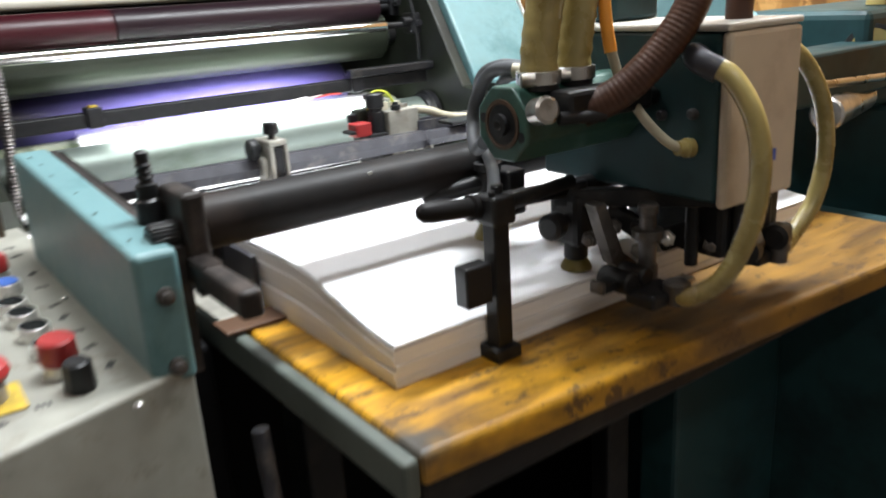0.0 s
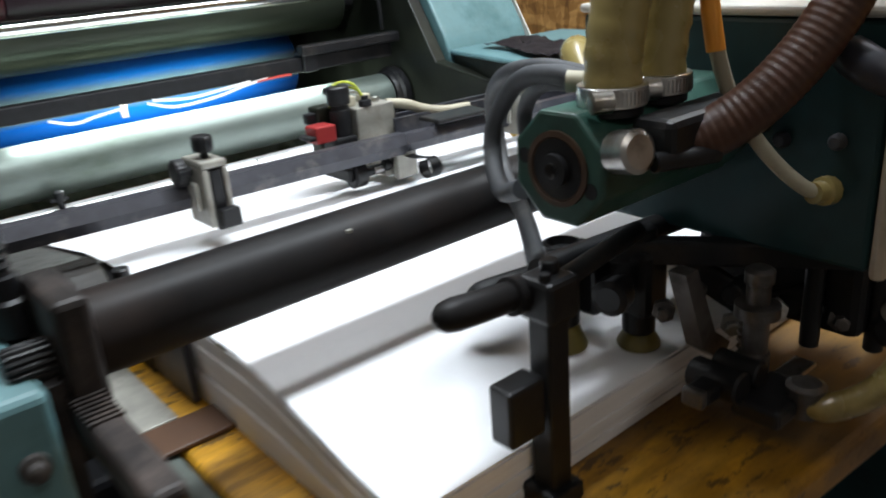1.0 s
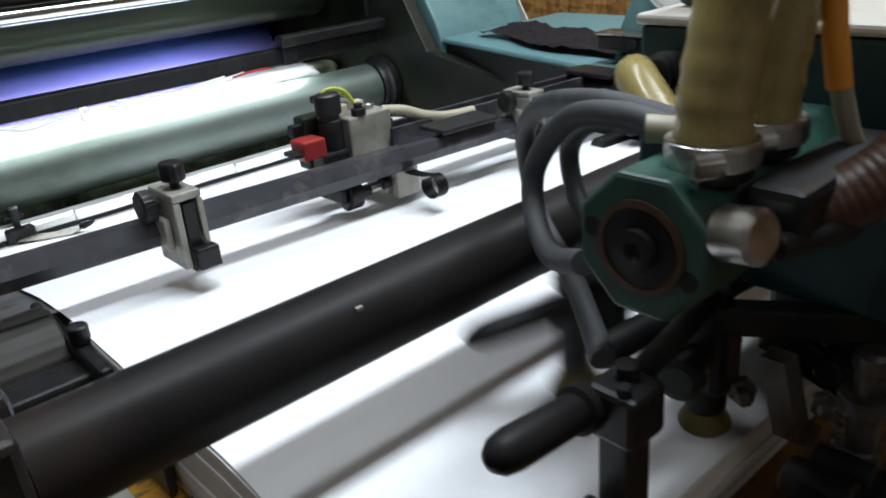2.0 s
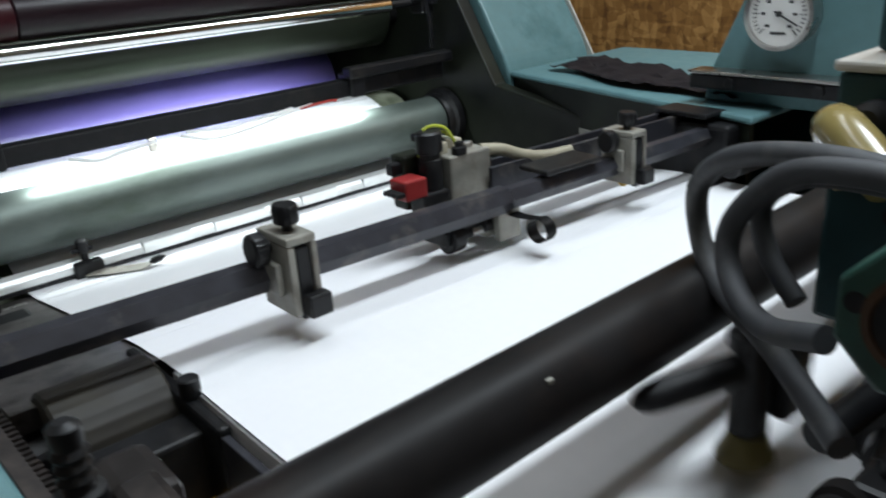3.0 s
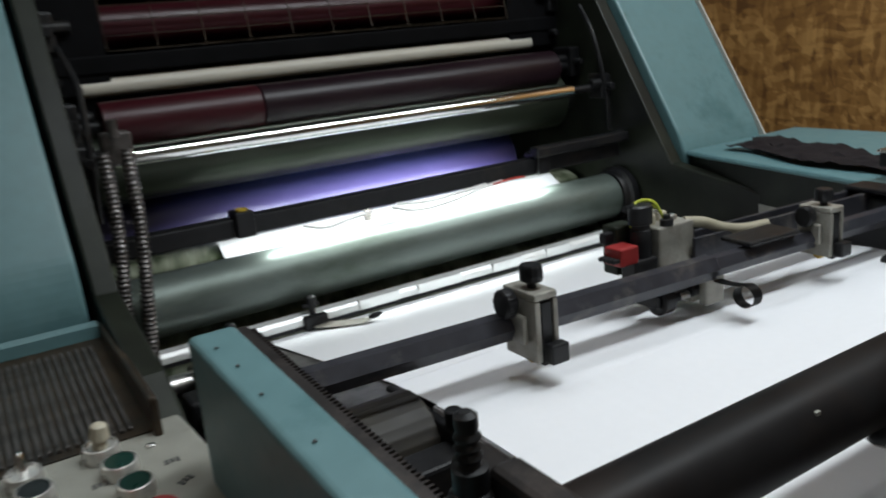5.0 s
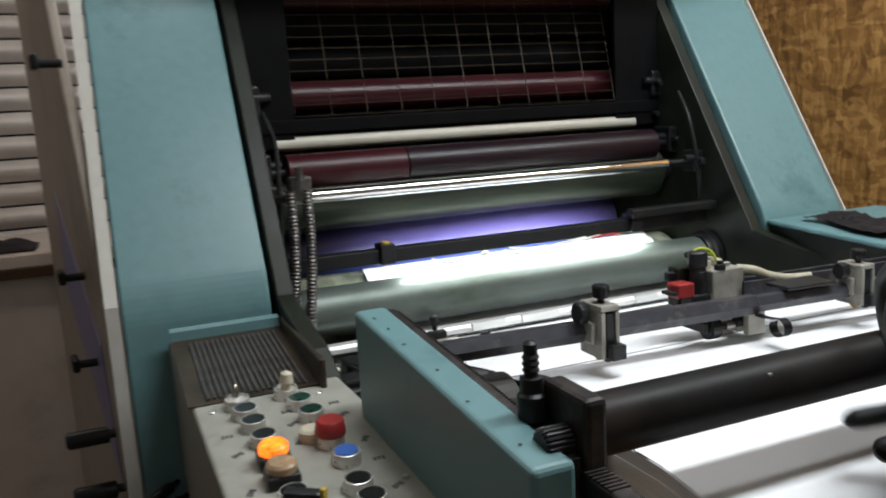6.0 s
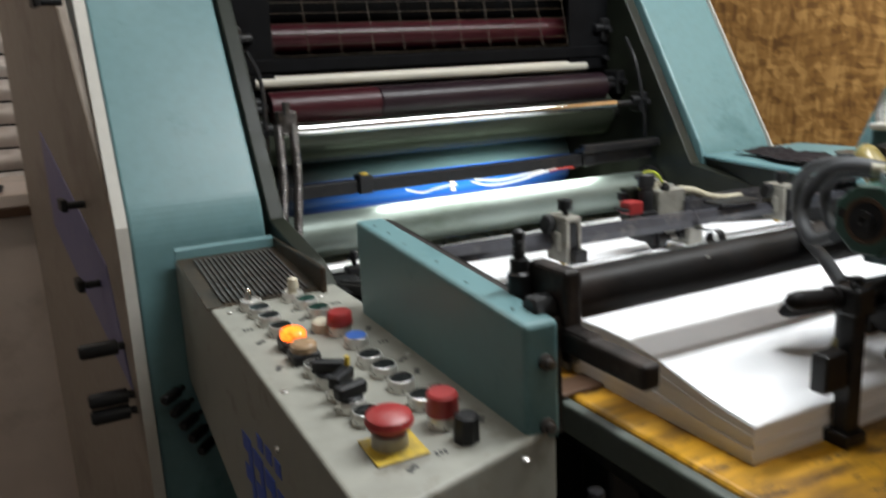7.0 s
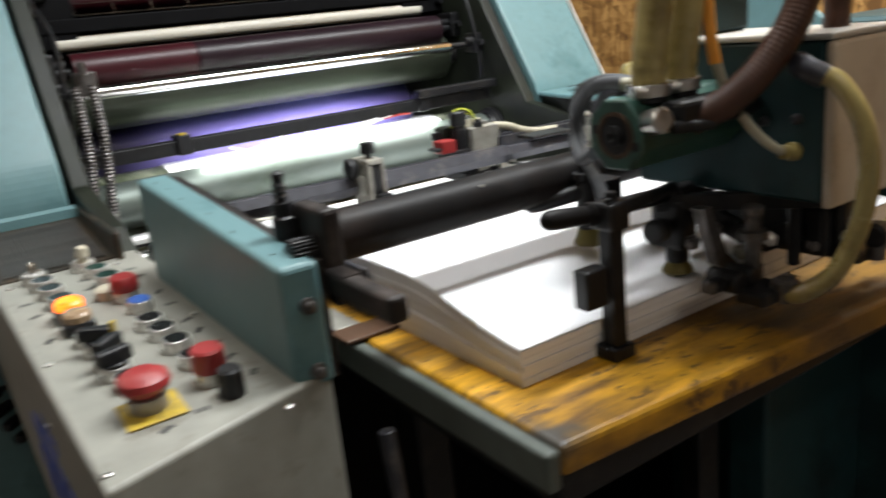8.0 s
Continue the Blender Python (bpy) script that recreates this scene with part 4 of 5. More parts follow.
def pile_table():
    t = thing("pile_table", "worn yellow plywood pile table with grey-green metal edge", "pile table", (0, 0, 0))
    b = prism(B(), [(0.2175, 0.640), (0.915, 0.596), (0.915, 1.14), (0.2175, 1.14)], "z", 0.888, TABLE_Z)
    part("board", soften(b, 0.006, 3), WOOD, t)
    part("edge_trim", box(B(), 0.203, 0.2165, 0.640, 1.14, 0.880, 0.913, 0.004, seg=3), TRIM_GREEN, t, "grey-green metal side trim")
    part("carrier", box(B(), 0.23, 0.90, 0.66, 1.12, 0.845, 0.8875, 0.004), BLACK, t, "dark carrier frame")
    for x in (0.27, 0.86):
        part("lift_post", box(B(), x - 0.02, x + 0.02, 0.90, 0.95, 0, 0.845, 0.004), BLACK, t, "dark lift post")
    # bare patches and battens seen by the pile's side
    part("batten", box(B(), 0.196, 0.262, 0.918, 0.955, TABLE_Z + 0.0004, TABLE_Z + 0.004, 0.001), BROWN_EDGE, t, "dark brown batten")
    part("edge_plate", box(B(), 0.204, 0.232, 0.958, 1.10, TABLE_Z + 0.0004, TABLE_Z + 0.003, 0.001), CAST, t, "worn grey metal strip")
    r = B()
    rod(r, (0.19, 0.78, 0.80), (0.23, 0.70, 0.74), 0.006)
    rod(r, (0.185, 0.84, 0.86), (0.185, 0.82, 0.70), 0.008)
    part("lever", r, BAR_GREY, t, "dark steel lever under the table")


def paper_pile():
    t = thing("paper_pile", "pile of white paper sheets on the wooden table", "paper pile", (0, 0, TABLE_Z))
    cuts = [0.0, 0.22, 0.42, 0.60, 0.80, 1.0]
    for i in range(5):
        b = B()
        dx, dy = (0.0, -0.0012, 0.0004, -0.0008, 0.0)[i], (0.0, 0.001, -0.0008, 0.0004, 0.0)[i]
        n = 26
        rows = []
        for j in range(n + 1):
            y = 0.727 + dy + (1.125 - 0.727) * j / n
            h = prof_z(y) - TABLE_Z - 0.0045
            wave = 0.004 * math.sin((y - 0.727) * 14) * max(0, 1 - abs(y - 0.90) / 0.17)
            row = []
            for x in (X0 + dx, X0 + 0.03, X0 + 0.1, 0.55, X1 - 0.05, X1 + dx):
                k = 1 if x < X0 + 0.02 else 0.4
                for c in (cuts[i], cuts[i + 1]):
                    row.append(b.verts.new((x, y, 0.0005 + (h + wave * k * 0.4) * c - (0.0004 if c == cuts[i + 1] and i < 4 else 0))))
            rows.append(row)
        m = 6
        for r0, r1 in zip(rows, rows[1:]):
            for q in range(m - 1):
                b.faces.new((r0[2 * q + 1], r0[2 * q + 3], r1[2 * q + 3], r1[2 * q + 1]))
                b.faces.new((r0[2 * q], r1[2 * q], r1[2 * q + 2], r0[2 * q + 2]))
            b.faces.new((r0[0], r0[1], r1[1], r1[0]))
            b.faces.new((r0[2 * m - 1], r0[2 * m - 2], r1[2 * m - 2], r1[2 * m - 1]))
        for r0 in (rows[0], rows[-1]):
            for q in range(m - 1):
                b.faces.new((r0[2 * q], r0[2 * q + 2], r0[2 * q + 3], r0[2 * q + 1]))
        bmesh.ops.recalc_face_normals(b, faces=b.faces)
        part("paper_layer", b, PAPER_EDGE, t)
    return t


pile_table()
paper_pile()


# the path of a sheet in (y, z): up the pile, down the board, round the impression cylinder, out along the chute
def sheet_path():
    pts = [(y, z) for y, z in PROFILE] + [(1.20, 0.972), (1.30, 0.9525), (1.42, 0.9305), (1.528, 0.9105), (1.545, 0.912), (1.575, 0.917), (1.600, 0.928), (1.615, 0.944)]
    r = R_IMP + 0.002
    for a in range(152, 5, -5):
        pts.append((C_IMP[0] + r * math.cos(radians(a)), C_IMP[1] + r * math.sin(radians(a))))
    pts += [(1.822, 0.85), (1.85, 0.79), (1.93, 0.757), (2.60, 0.751)]
    return pts


SPATH = sheet_path()
SLEN = [0.0]
for (ya, za), (yb, zb) in zip(SPATH, SPATH[1:]):
    SLEN.append(SLEN[-1] + math.hypot(yb - ya, zb - za))


def along(s):
    s = min(max(s, 0.0), SLEN[-1] - 1e-6)
    for i in range(len(SLEN) - 1):
        if s <= SLEN[i + 1]:
            k = (s - SLEN[i]) / (SLEN[i + 1] - SLEN[i])
            return SPATH[i][0] + k * (SPATH[i + 1][0] - SPATH[i][0]), SPATH[i][1] + k * (SPATH[i + 1][1] - SPATH[i][1])


SHEET_L, STRIPS = 0.392, 14
STEP_L = SHEET_L / STRIPS
# how far a sheet has gone at so many seconds after the suckers take it
GOING = [(0.0, 0.0), (0.06, 0.015), (0.13, 0.06), (0.35, 0.17), (0.58, 0.29), (0.90, 0.425), (1.12, 0.432), (1.15, 0.45), (1.20, 0.50), (1.28, 0.63), (2.02, 1.814)]
TAKE_T = 0.50


def gone(tau):
    if tau <= 0:
        return 0.0
    for (a, p), (b, q) in zip(GOING, GOING[1:]):
        if tau <= b:
            return p + (q - p) * (tau - a) / (b - a)
    return GOING[-1][1]


def sheets():
    b = box(B(), X0 + 0.001, X1 - 0.001, -STEP_L / 2, STEP_L / 2, -0.00012, 0.00012)
    me = finish("paper_strip", b, PAPER)
    made = []
    for k in range(-3, 14):
        t = thing("paper_sheet", "single white sheet travelling from pile to cylinder", "paper sheet", (0, 0, 0), "sheets being fed")
        strips = []
        for i in range(STRIPS):
            o = new("paper_strip", me)
            o.parent = t
            strips.append(o)
        made.append((k, strips))
    # the sheets that wait under them
    top = B()
    n = 24
    rows = [[top.verts.new((x, 0.7275 + 0.396 * j / n, prof_z(0.7275 + 0.396 * j / n) - 0.0032)) for x in (X0, X1)] for j in range(n + 1)]
    for r0, r1 in zip(rows, rows[1:]):
        top.faces.new((r0[0], r0[1], r1[1], r1[0]))
    bmesh.ops.solidify(top, geom=top.faces[:], thickness=0.0006)
    single("paper_sheet", top, PAPER, "top white sheet lying on the paper pile", "paper sheet")
    return made


SHEETS = sheets()


# ---- tube across the pile, its brackets and arm ----
def tube_rig():
    t = thing("press_tube", "black painted tube across the paper pile", "tube", (0, 0.858, 1.043))
    part("tube", rod(B(), (0.166, 0, 0), (0.86, 0, 0), 0.0225, 40, 0.05), TUBE_BLACK, t)
    part("chip", box(B(), 0.315, 0.319, -0.0175, -0.0150, 0.0133, 0.0162, 0.0005, Matrix.Identity(4)), CONSOLE, t, "pale paint chip")
    part("bracket", box(B(), 0.149, 0.1665, -0.026, 0.032, -0.040, 0.030, 0.004), RUSTY, t, "rusty black cast bracket")
    part("bracket_ear", box(B(), 0.152, 0.176, 0.0325, 0.072, -0.036, 0.018, 0.006), RUSTY, t)
    part("bracket_leg", box(B(), 0.152, 0.164, -0.026, -0.012, -0.052, -0.0402, 0.002), BLACK, t)
    k = B()
    fr = (Vector((0, 1, 0)), Vector((0, 0, 1)))
    rings(k, [Vector((0.126, -0.004, -0.004)), Vector((0.128, -0.004, -0.004)), Vector((0.147, -0.004, -0.004)), Vector((0.1488, -0.004, -0.004))], [fr] * 4, [0.010, 0.012, 0.012, 0.010], 60, True, lambda a: 1 - 0.1 * (math.sin(20 * a) > 0))
    part("knurled_wheel", k, BLACK, t, "dark knurled wheel")
    part("bolt", lathe(B(), (0.142, 0.034, 0.0), (0.142, 0.034, 1), [(0, 0.011), (0.018, 0.011), (0.020, 0.0085), (0.031, 0.0085), (0.032, 0.0055)] + [(0.034 + 0.0024 * i, 0.005 + 0.0015 * (i % 2)) for i in range(7)] + [(0.051, 0.0055), (0.056, 0.0055), (0.058, 0.003)], 18), BLACK, t, "black spring bolt")
    e = box(B(), 0.86, 0.89, -0.03, 0.03, -0.06, 0.03, 0.004)
    part("bracket", e, BLACK, t, "black cast bracket")
    a = thing("guide_bar", "black ribbed guide bar above the table edge", "guide bar", (0.154, 0.868, 1.014))
    b = box(B(), -0.0085, 0.0085, -0.136, 0.06, -0.011, 0.010, 0.004, seg=3)
    part("bar", b, RUSTY, a)
    rb = B()
    for i in range(14):
        box(rb, -0.008, 0.008, -0.066 + 0.0045 * i, -0.0637 + 0.0045 * i, 0.0095, 0.0112)
    part("ribs", rb, RUSTY, a)
    st = box(B(), -0.008, 0.004, 0.0, 0.02, -0.046, -0.0112, 0.002)
    part("stem", st, BLACK, a)
    d = thing("pull_roller", "dark brown ribbed feed drum beside the sheet", "roller", (0.0, 1.138, 0.945))
    dr = B()
    rings(dr, [Vector((0.176, 0, 0)), Vector((0.178, 0, 0)), Vector((0.246, 0, 0)), Vector((0.248, 0, 0))], [(Vector((0, 1, 0)), Vector((0, 0, 1)))] * 4, [0.040, 0.042, 0.042, 0.040], 90, True, lambda a: 1 - 0.018 * (math.sin(30 * a) > 0.3))
    part("drum", dr, mat("brown_drum", (0.022, 0.018, 0.011), 0.6, 0.0, 0.3, 40, 0.1, (0.015, 0.012, 0.010), 14, 0.4), d)
    h = box(B(), 0.170, 0.252, -0.075, -0.043, -0.035, 0.018, 0.003)
    box(h, 0.246, 0.255, -0.10, 0.05, -0.06, 0.030, 0.003)
    rod(h, (0.252, -0.05, 0.030), (0.252, -0.05, 0.044), 0.007)
    rod(h, (0.15, 0, 0), (0.176, 0, 0), 0.014)
    part("housing", h, BLACK, d, "black bearing housing")
    sp = B()
    rod(sp, (0.19, -0.13, -0.05), (0.19, -0.13, 0.03), 0.007)
    part("spindle", sp, BLACK, d)


tube_rig()


# ---- side guard and control console ----
def guard():
    t = thing("side_guard", "turquoise sheet-metal guard standing along the console", "guard", (0, 0, 0))
    b = prism(B(), [(0.828, 0.930), (0.828, 1.036), (1.150, 1.077), (1.150, 0.962)], "x", 0.102, 0.136)
    soften(b, 0.005, 3)
    for v in b.verts:
        v.co.x += 0.003 - 0.060 * (v.co.y - 0.828)
    part("cover", b, TEAL, t)
    r = B()
    z = lambda y: 1.032 + (y - 0.828) * 0.127
    prism(r, [(0.836, 0.93), (0.836, z(0.836)), (1.150, z(1.150)), (1.150, 0.97)], "x", 0.1365, 0.144)
    for i in range(77):
        y = 0.840 + 0.004 * i
        box(r, 0.144, 0.1485, y, y + 0.002, z(y) - 0.02, z(y) - 0.001)
    for v in r.verts:
        v.co.x += 0.003 - 0.060 * (v.co.y - 0.828)
    part("toothed_strip", r, RUSTY, t, "rusty dark toothed metal strip")
    for y, zz in ((0.826, 1.002), (0.826, 0.945)):
        s = lathe(B(), (0.124, y + 0.002, zz), (0.124, -1, zz), [(0, 0.007), (0.004, 0.007), (0.0045, 0.0045), (0.010, 0.0045), (0.0105, 0.0025)], 18)
        part("hinge_bolt", s, OILED, t, "dull brassy hinge bolt")
    for y, q in ((0.86, 0.004), (0.93, 0.002), (0.99, 0.006), (1.05, 0.003), (1.09, 0.005), (1.12, 0.003)):
        x = 0.112 + q - 0.060 * (y - 0.828)
        zz = 1.0368 + (y - 0.828) * 0.1273
        part("paint_chip", box(B(), x - 0.0008, x + 0.0010, y - 0.0014, y + 0.0014, zz, zz + 0.0006), INK, t)


def console_z(y):
    return 0.936 + (y - 0.785) * 0.088


def console():
    t = thing("control_console", "light grey control console with rows of buttons", "control console", (0, 0, 0))
    b = B()
    plan = [(-0.056, 0.780), (0.137, 0.831), (0.070, 1.455), (-0.076, 1.455)]
    top = [b.verts.new((x, y, console_z(y))) for x, y in plan]
    low = [b.verts.new((x, y, 0.60 if y < 1 else 0.815)) for x, y in plan]
    b.faces.new(top)
    b.faces.new(low[::-1])
    for q in range(4):
        b.faces.new((top[q], low[q], low[(q + 1) % 4], top[(q + 1) % 4]))
    bmesh.ops.recalc_face_normals(b, faces=b.faces)
    part("housing", soften(b, 0.004, 3), CONSOLE, t)
    tilt = math.degrees(math.atan(0.088))

    def on_top(x, y, h=0.0):
        return pose(x, y, console_z(y) + h, tilt)
    g = B()
    box(g, -0.0735, 0.066, 1.240, 1.4545, 0.0, 0.0015, 0, Matrix.Translation((0, 0, 0)))
    for v in g.verts:
        v.co.z += console_z(v.co.y)
    part("tread_plate", g, BROWN_OIL, t, "dirty dark tread plate")
    me = finish("rib", box(B(), -0.0017, 0.0017, -0.09, 0.09, 0.0, 0.003, 0.0005), OILED)
    for i in range(17):
        o = new("rib", me)
        o.parent, o.matrix_basis = t, on_top(-0.052 + 0.0065 * i, 1.338, 0.0016)
    part("skirt", prism(B(), [(1.448, 0.9925), (1.448, 1.008), (1.4545, 1.012), (1.4545, 0.9925)], "x", -0.074, 0.0655), TEAL, t, "turquoise skirt below the side cover")
    # standing flange between tread plate and press
    part("flange", box(B(), 0.066, 0.073, 1.23, 1.46, 0.95, 1.008, 0.003), BROWN_OIL, t, "dark oily standing flange")
    part("leg", box(B(), -0.05, 0.09, 0.80, 1.0, 0, 0.61, 0.004), TEAL_DARK, t, "dark teal leg of the console")

    def put(name, bm, m, x, y, label="", parent=None):
        ob = part(name, bm, m, t, label)
        ob.matrix_basis = on_top(x, y)
        return ob

    def bezel():
        return lathe(B(), (0, 0, 0), (0, 0, 1), [(0, 0.0132), (0.009, 0.0130), (0.0112, 0.0122), (0.0115, 0.0111), (0.009, 0.0109)], 28)

    bz = finish("bezel", bezel(), PALE_CHROME)

    def button(x, y, m, h=0.011, r=0.0108, label="", name="push_button"):
        o = new("bezel", bz)
        o.parent, o.matrix_basis = t, on_top(x, y)
        c = lathe(B(), (0, 0, 0.002), (0, 0, 1), [(0, r), (h - 0.003, r), (h - 0.002, r * 0.96), (h - 0.002, r * 0.5)], 24)
        k = part(name, c, m, o, label)
        return o
    L, R = -0.014, 0.042
    button(L - 0.012, 1.222, GREY_CAP, 0.006)
    o = put("toggle", lathe(B(), (0, 0, 0), (0, 0.2, 1), [(0, 0.005), (0.010, 0.004), (0.02, 0.003), (0.022, 0.0015)], 14), CHROME, L - 0.012, 1.228, "chrome toggle lever")
    for y in (1.196, 1.166, 1.132):
        button(L - 0.008 + (1.196 - y) * 0.1, y, GREY_CAP, 0.011)
    # lit and unlit rectangular signal lamps
    for y, m, lab in ((1.092, LAMP_ORANGE, "lit orange signal lamp"), (1.057, LAMP_OFF, "unlit amber signal lamp")):
        h = put("lamp_housing", box(B(), -0.0145, 0.0145, -0.014, 0.014, 0, 0.012, 0.003), PLASTIC, L, y, "black lamp housing")
        part("lens", lathe(B(), (0, 0, 0.012), (0, 0, 1), [(0, 0.0135), (0.006, 0.0135), (0.0085, 0.011), (0.009, 0.004)], 20), m, h, lab)
    button(L + 0.002, 1.022, GREY_CAP, 0.011)

    def selector(x, y, turn, tip):
        o = new("bezel", bz)
        o.parent, o.matrix_basis = t, on_top(x, y)
        k = B()
        lathe(k, (0, 0, 0.008), (0, 0, 1), [(0, 0.0115), (0.006, 0.011), (0.007, 0.009)], 20)
        box(k, -0.0155, 0.0155, -0.006, 0.006, 0.013, 0.026, 0.003, Matrix.Rotation(radians(turn), 4, "Z"))
        kn = part("selector_knob", k, PLASTIC, o, "black turning selector")
        if tip:
            part("pointer", box(B(), 0.009, 0.014, -0.002, 0.002, 0.0262, 0.036, 0.0008, Matrix.Rotation(radians(turn), 4, "Z")), YELLOW, o, "yellow pointer")
    selector(L + 0.004, 0.994, 150, False)
    selector(L + 0.007, 0.966, 40, True)
    selector(L + 0.006, 0.940, 15, False)
    button(L + 0.010, 0.914, GREY_CAP, 0.011)
    # emergency stop on its yellow plate
    put("warning_plate", box(B(), -0.022, 0.024, -0.026, 0.018, 0.0005, 0.0022, 0.001), YELLOW, -0.002, 0.868, "worn yellow warning plate")
    e = put("emergency_stop", lathe(B(), (0, 0, 0.002), (0, 0, 1), [(0.0125, 0.012), (0.016, 0.012), (0.018, 0.0188), (0.022, 0.0205), (0.027, 0.0188), (0.0305, 0.013), (0.0315, 0.004)], 32), RED, -0.002, 0.869, "red mushroom emergency stop")
    part("stop_collar", lathe(B(), (0, 0, 0.0022), (0, 0, 1), [(0, 0.0155), (0.011, 0.0150), (0.0125, 0.0115)], 28), CAST, e, "grey collar")
    # second column
    button(R - 0.016, 1.226, GREY_CAP, 0.008)
    k = put("key_switch", lathe(B(), (0, 0, 0.008), (0.1, 0, 1), [(0, 0.006), (0.008, 0.005), (0.009, 0.0075), (0.019, 0.006), (0.021, 0.003)], 14), BEIGE, R - 0.016, 1.226, "yellowed key switch")
    button(R - 0.008, 1.196, GREEN_CAP, 0.011, label="dark green button")
    button(R - 0.004, 1.164, GREEN_CAP, 0.011, label="dark green button")
    put("round_plug", lathe(B(), (0, 0, 0), (0, 0, 1), [(0, 0.012), (0.010, 0.012), (0.012, 0.009)], 20), BEIGE, R - 0.014, 1.122, "cream round plug")
    for x, y, hh in ((R, 1.104, 0.015), (R + 0.010, 0.880, 0.020)):
        button(x, y, CAST, 0.012)
        put("tall_button", lathe(B(), (0, 0, 0.011), (0, 0, 1), [(0, 0.0135), (0.002, 0.0145), (hh - 0.002, 0.0135), (hh, 0.0115), (hh, 0.003)], 28), RED, x, y, "tall red push button")
    button(R + 0.004, 1.066, BLUE, 0.0125, label="blue button")
    for i, y in enumerate((1.018, 0.990, 0.956, 0.918)):
        button(R + 0.003 * i, y, GREY_CAP, 0.011)
    put("black_knob", lathe(B(), (0, 0, 0), (0, 0, 1), [(0, 0.0115), (0.022, 0.0105), (0.024, 0.008)], 8), PLASTIC, R + 0.016, 0.848, "black octagonal knob")
    # screws and small unreadable legends
    for x, y in ((-0.05, 0.80), (0.085, 0.80), (-0.052, 1.22), (0.06, 1.22), (-0.052, 1.0), (0.085, 1.02)):
        s = lathe(B(), (x, y, console_z(y) - 0.001), (x, y, 2), [(0, 0.004), (0.002, 0.0038), (0.003, 0.002)], 10)
        part("screw", s, STEEL, t)
    for i, (x, y) in enumerate(((0.068, 1.19), (0.070, 1.16), (0.074, 1.10), (0.074, 1.06), (0.074, 1.01), (0.076, 0.98), (0.078, 0.945), (0.080, 0.91), (0.085, 0.87), (0.018, 1.19), (0.018, 1.16), (0.016, 1.12), (-0.046, 1.16), (-0.042, 1.12), (-0.042, 1.05), (0.03, 0.84), (0.0, 0.83))):
        d = B()
        for q in range(3):
            box(d, -0.005 + 0.004 * q, -0.0025 + 0.004 * q, -0.003 + 0.001 * (q % 2), 0.003, 0.0002, 0.0006, 0, Matrix.Rotation(radians(30 * (i % 3)), 4, "Z"))
        put("legend", d, INK, x, y, "small unreadable legend")
    # blue trade mark on the side, as plain shapes
    lg = B()
    for i in range(6):
        y = 0.90 + 0.042 * i
        box(lg, -0.0617, -0.0602, y, y + 0.014, 0.755 + 0.004 * i, 0.842 + 0.004 * i)
        box(lg, -0.0617, -0.0602, y + 0.0145, y + 0.034, 0.822 + 0.004 * i, 0.842 + 0.004 * i)
        box(lg, -0.0617, -0.0602, y + 0.0145, y + 0.034, 0.785 + 0.004 * i, 0.803 + 0.004 * i)
    for i in range(3):
        box(lg, -0.0617, -0.0602, 1.0 + 0.03 * i, 1.018 + 0.03 * i, 0.868, 0.884)
    for v in lg.verts:
        v.co.x += 0.0017 - (v.co.y - 0.78) * 0.0296 + 0.003
    part("trade_mark", lg, LOGO_BLUE, t, "blue trade mark shapes")
    fp = B()
    for a in ((0.006, 0.066, 0.846, 0.848), (0.006, 0.066, 0.806, 0.808), (0.006, 0.008, 0.806, 0.848), (0.064, 0.066, 0.806, 0.848), (0.014, 0.034, 0.828, 0.830), (0.040, 0.058, 0.818, 0.820)):
        box(fp, a[0], a[1], 0.7835, 0.785, a[2], a[3])
    for v in fp.verts:
        v.co.y += (v.co.x + 0.056) * 0.264 - 0.005
    part("worn_sticker", fp, INK, t, "worn sticker outline")
    pts = B()
    for y, z in ((1.18, 0.94), (1.0, 0.90)):
        lathe(pts, (-0.060, y, z), (-1, y, z), [(0, 0.0035), (0.006, 0.003)], 10)
    part("side_screw", pts, STEEL, t)


guard()
console()


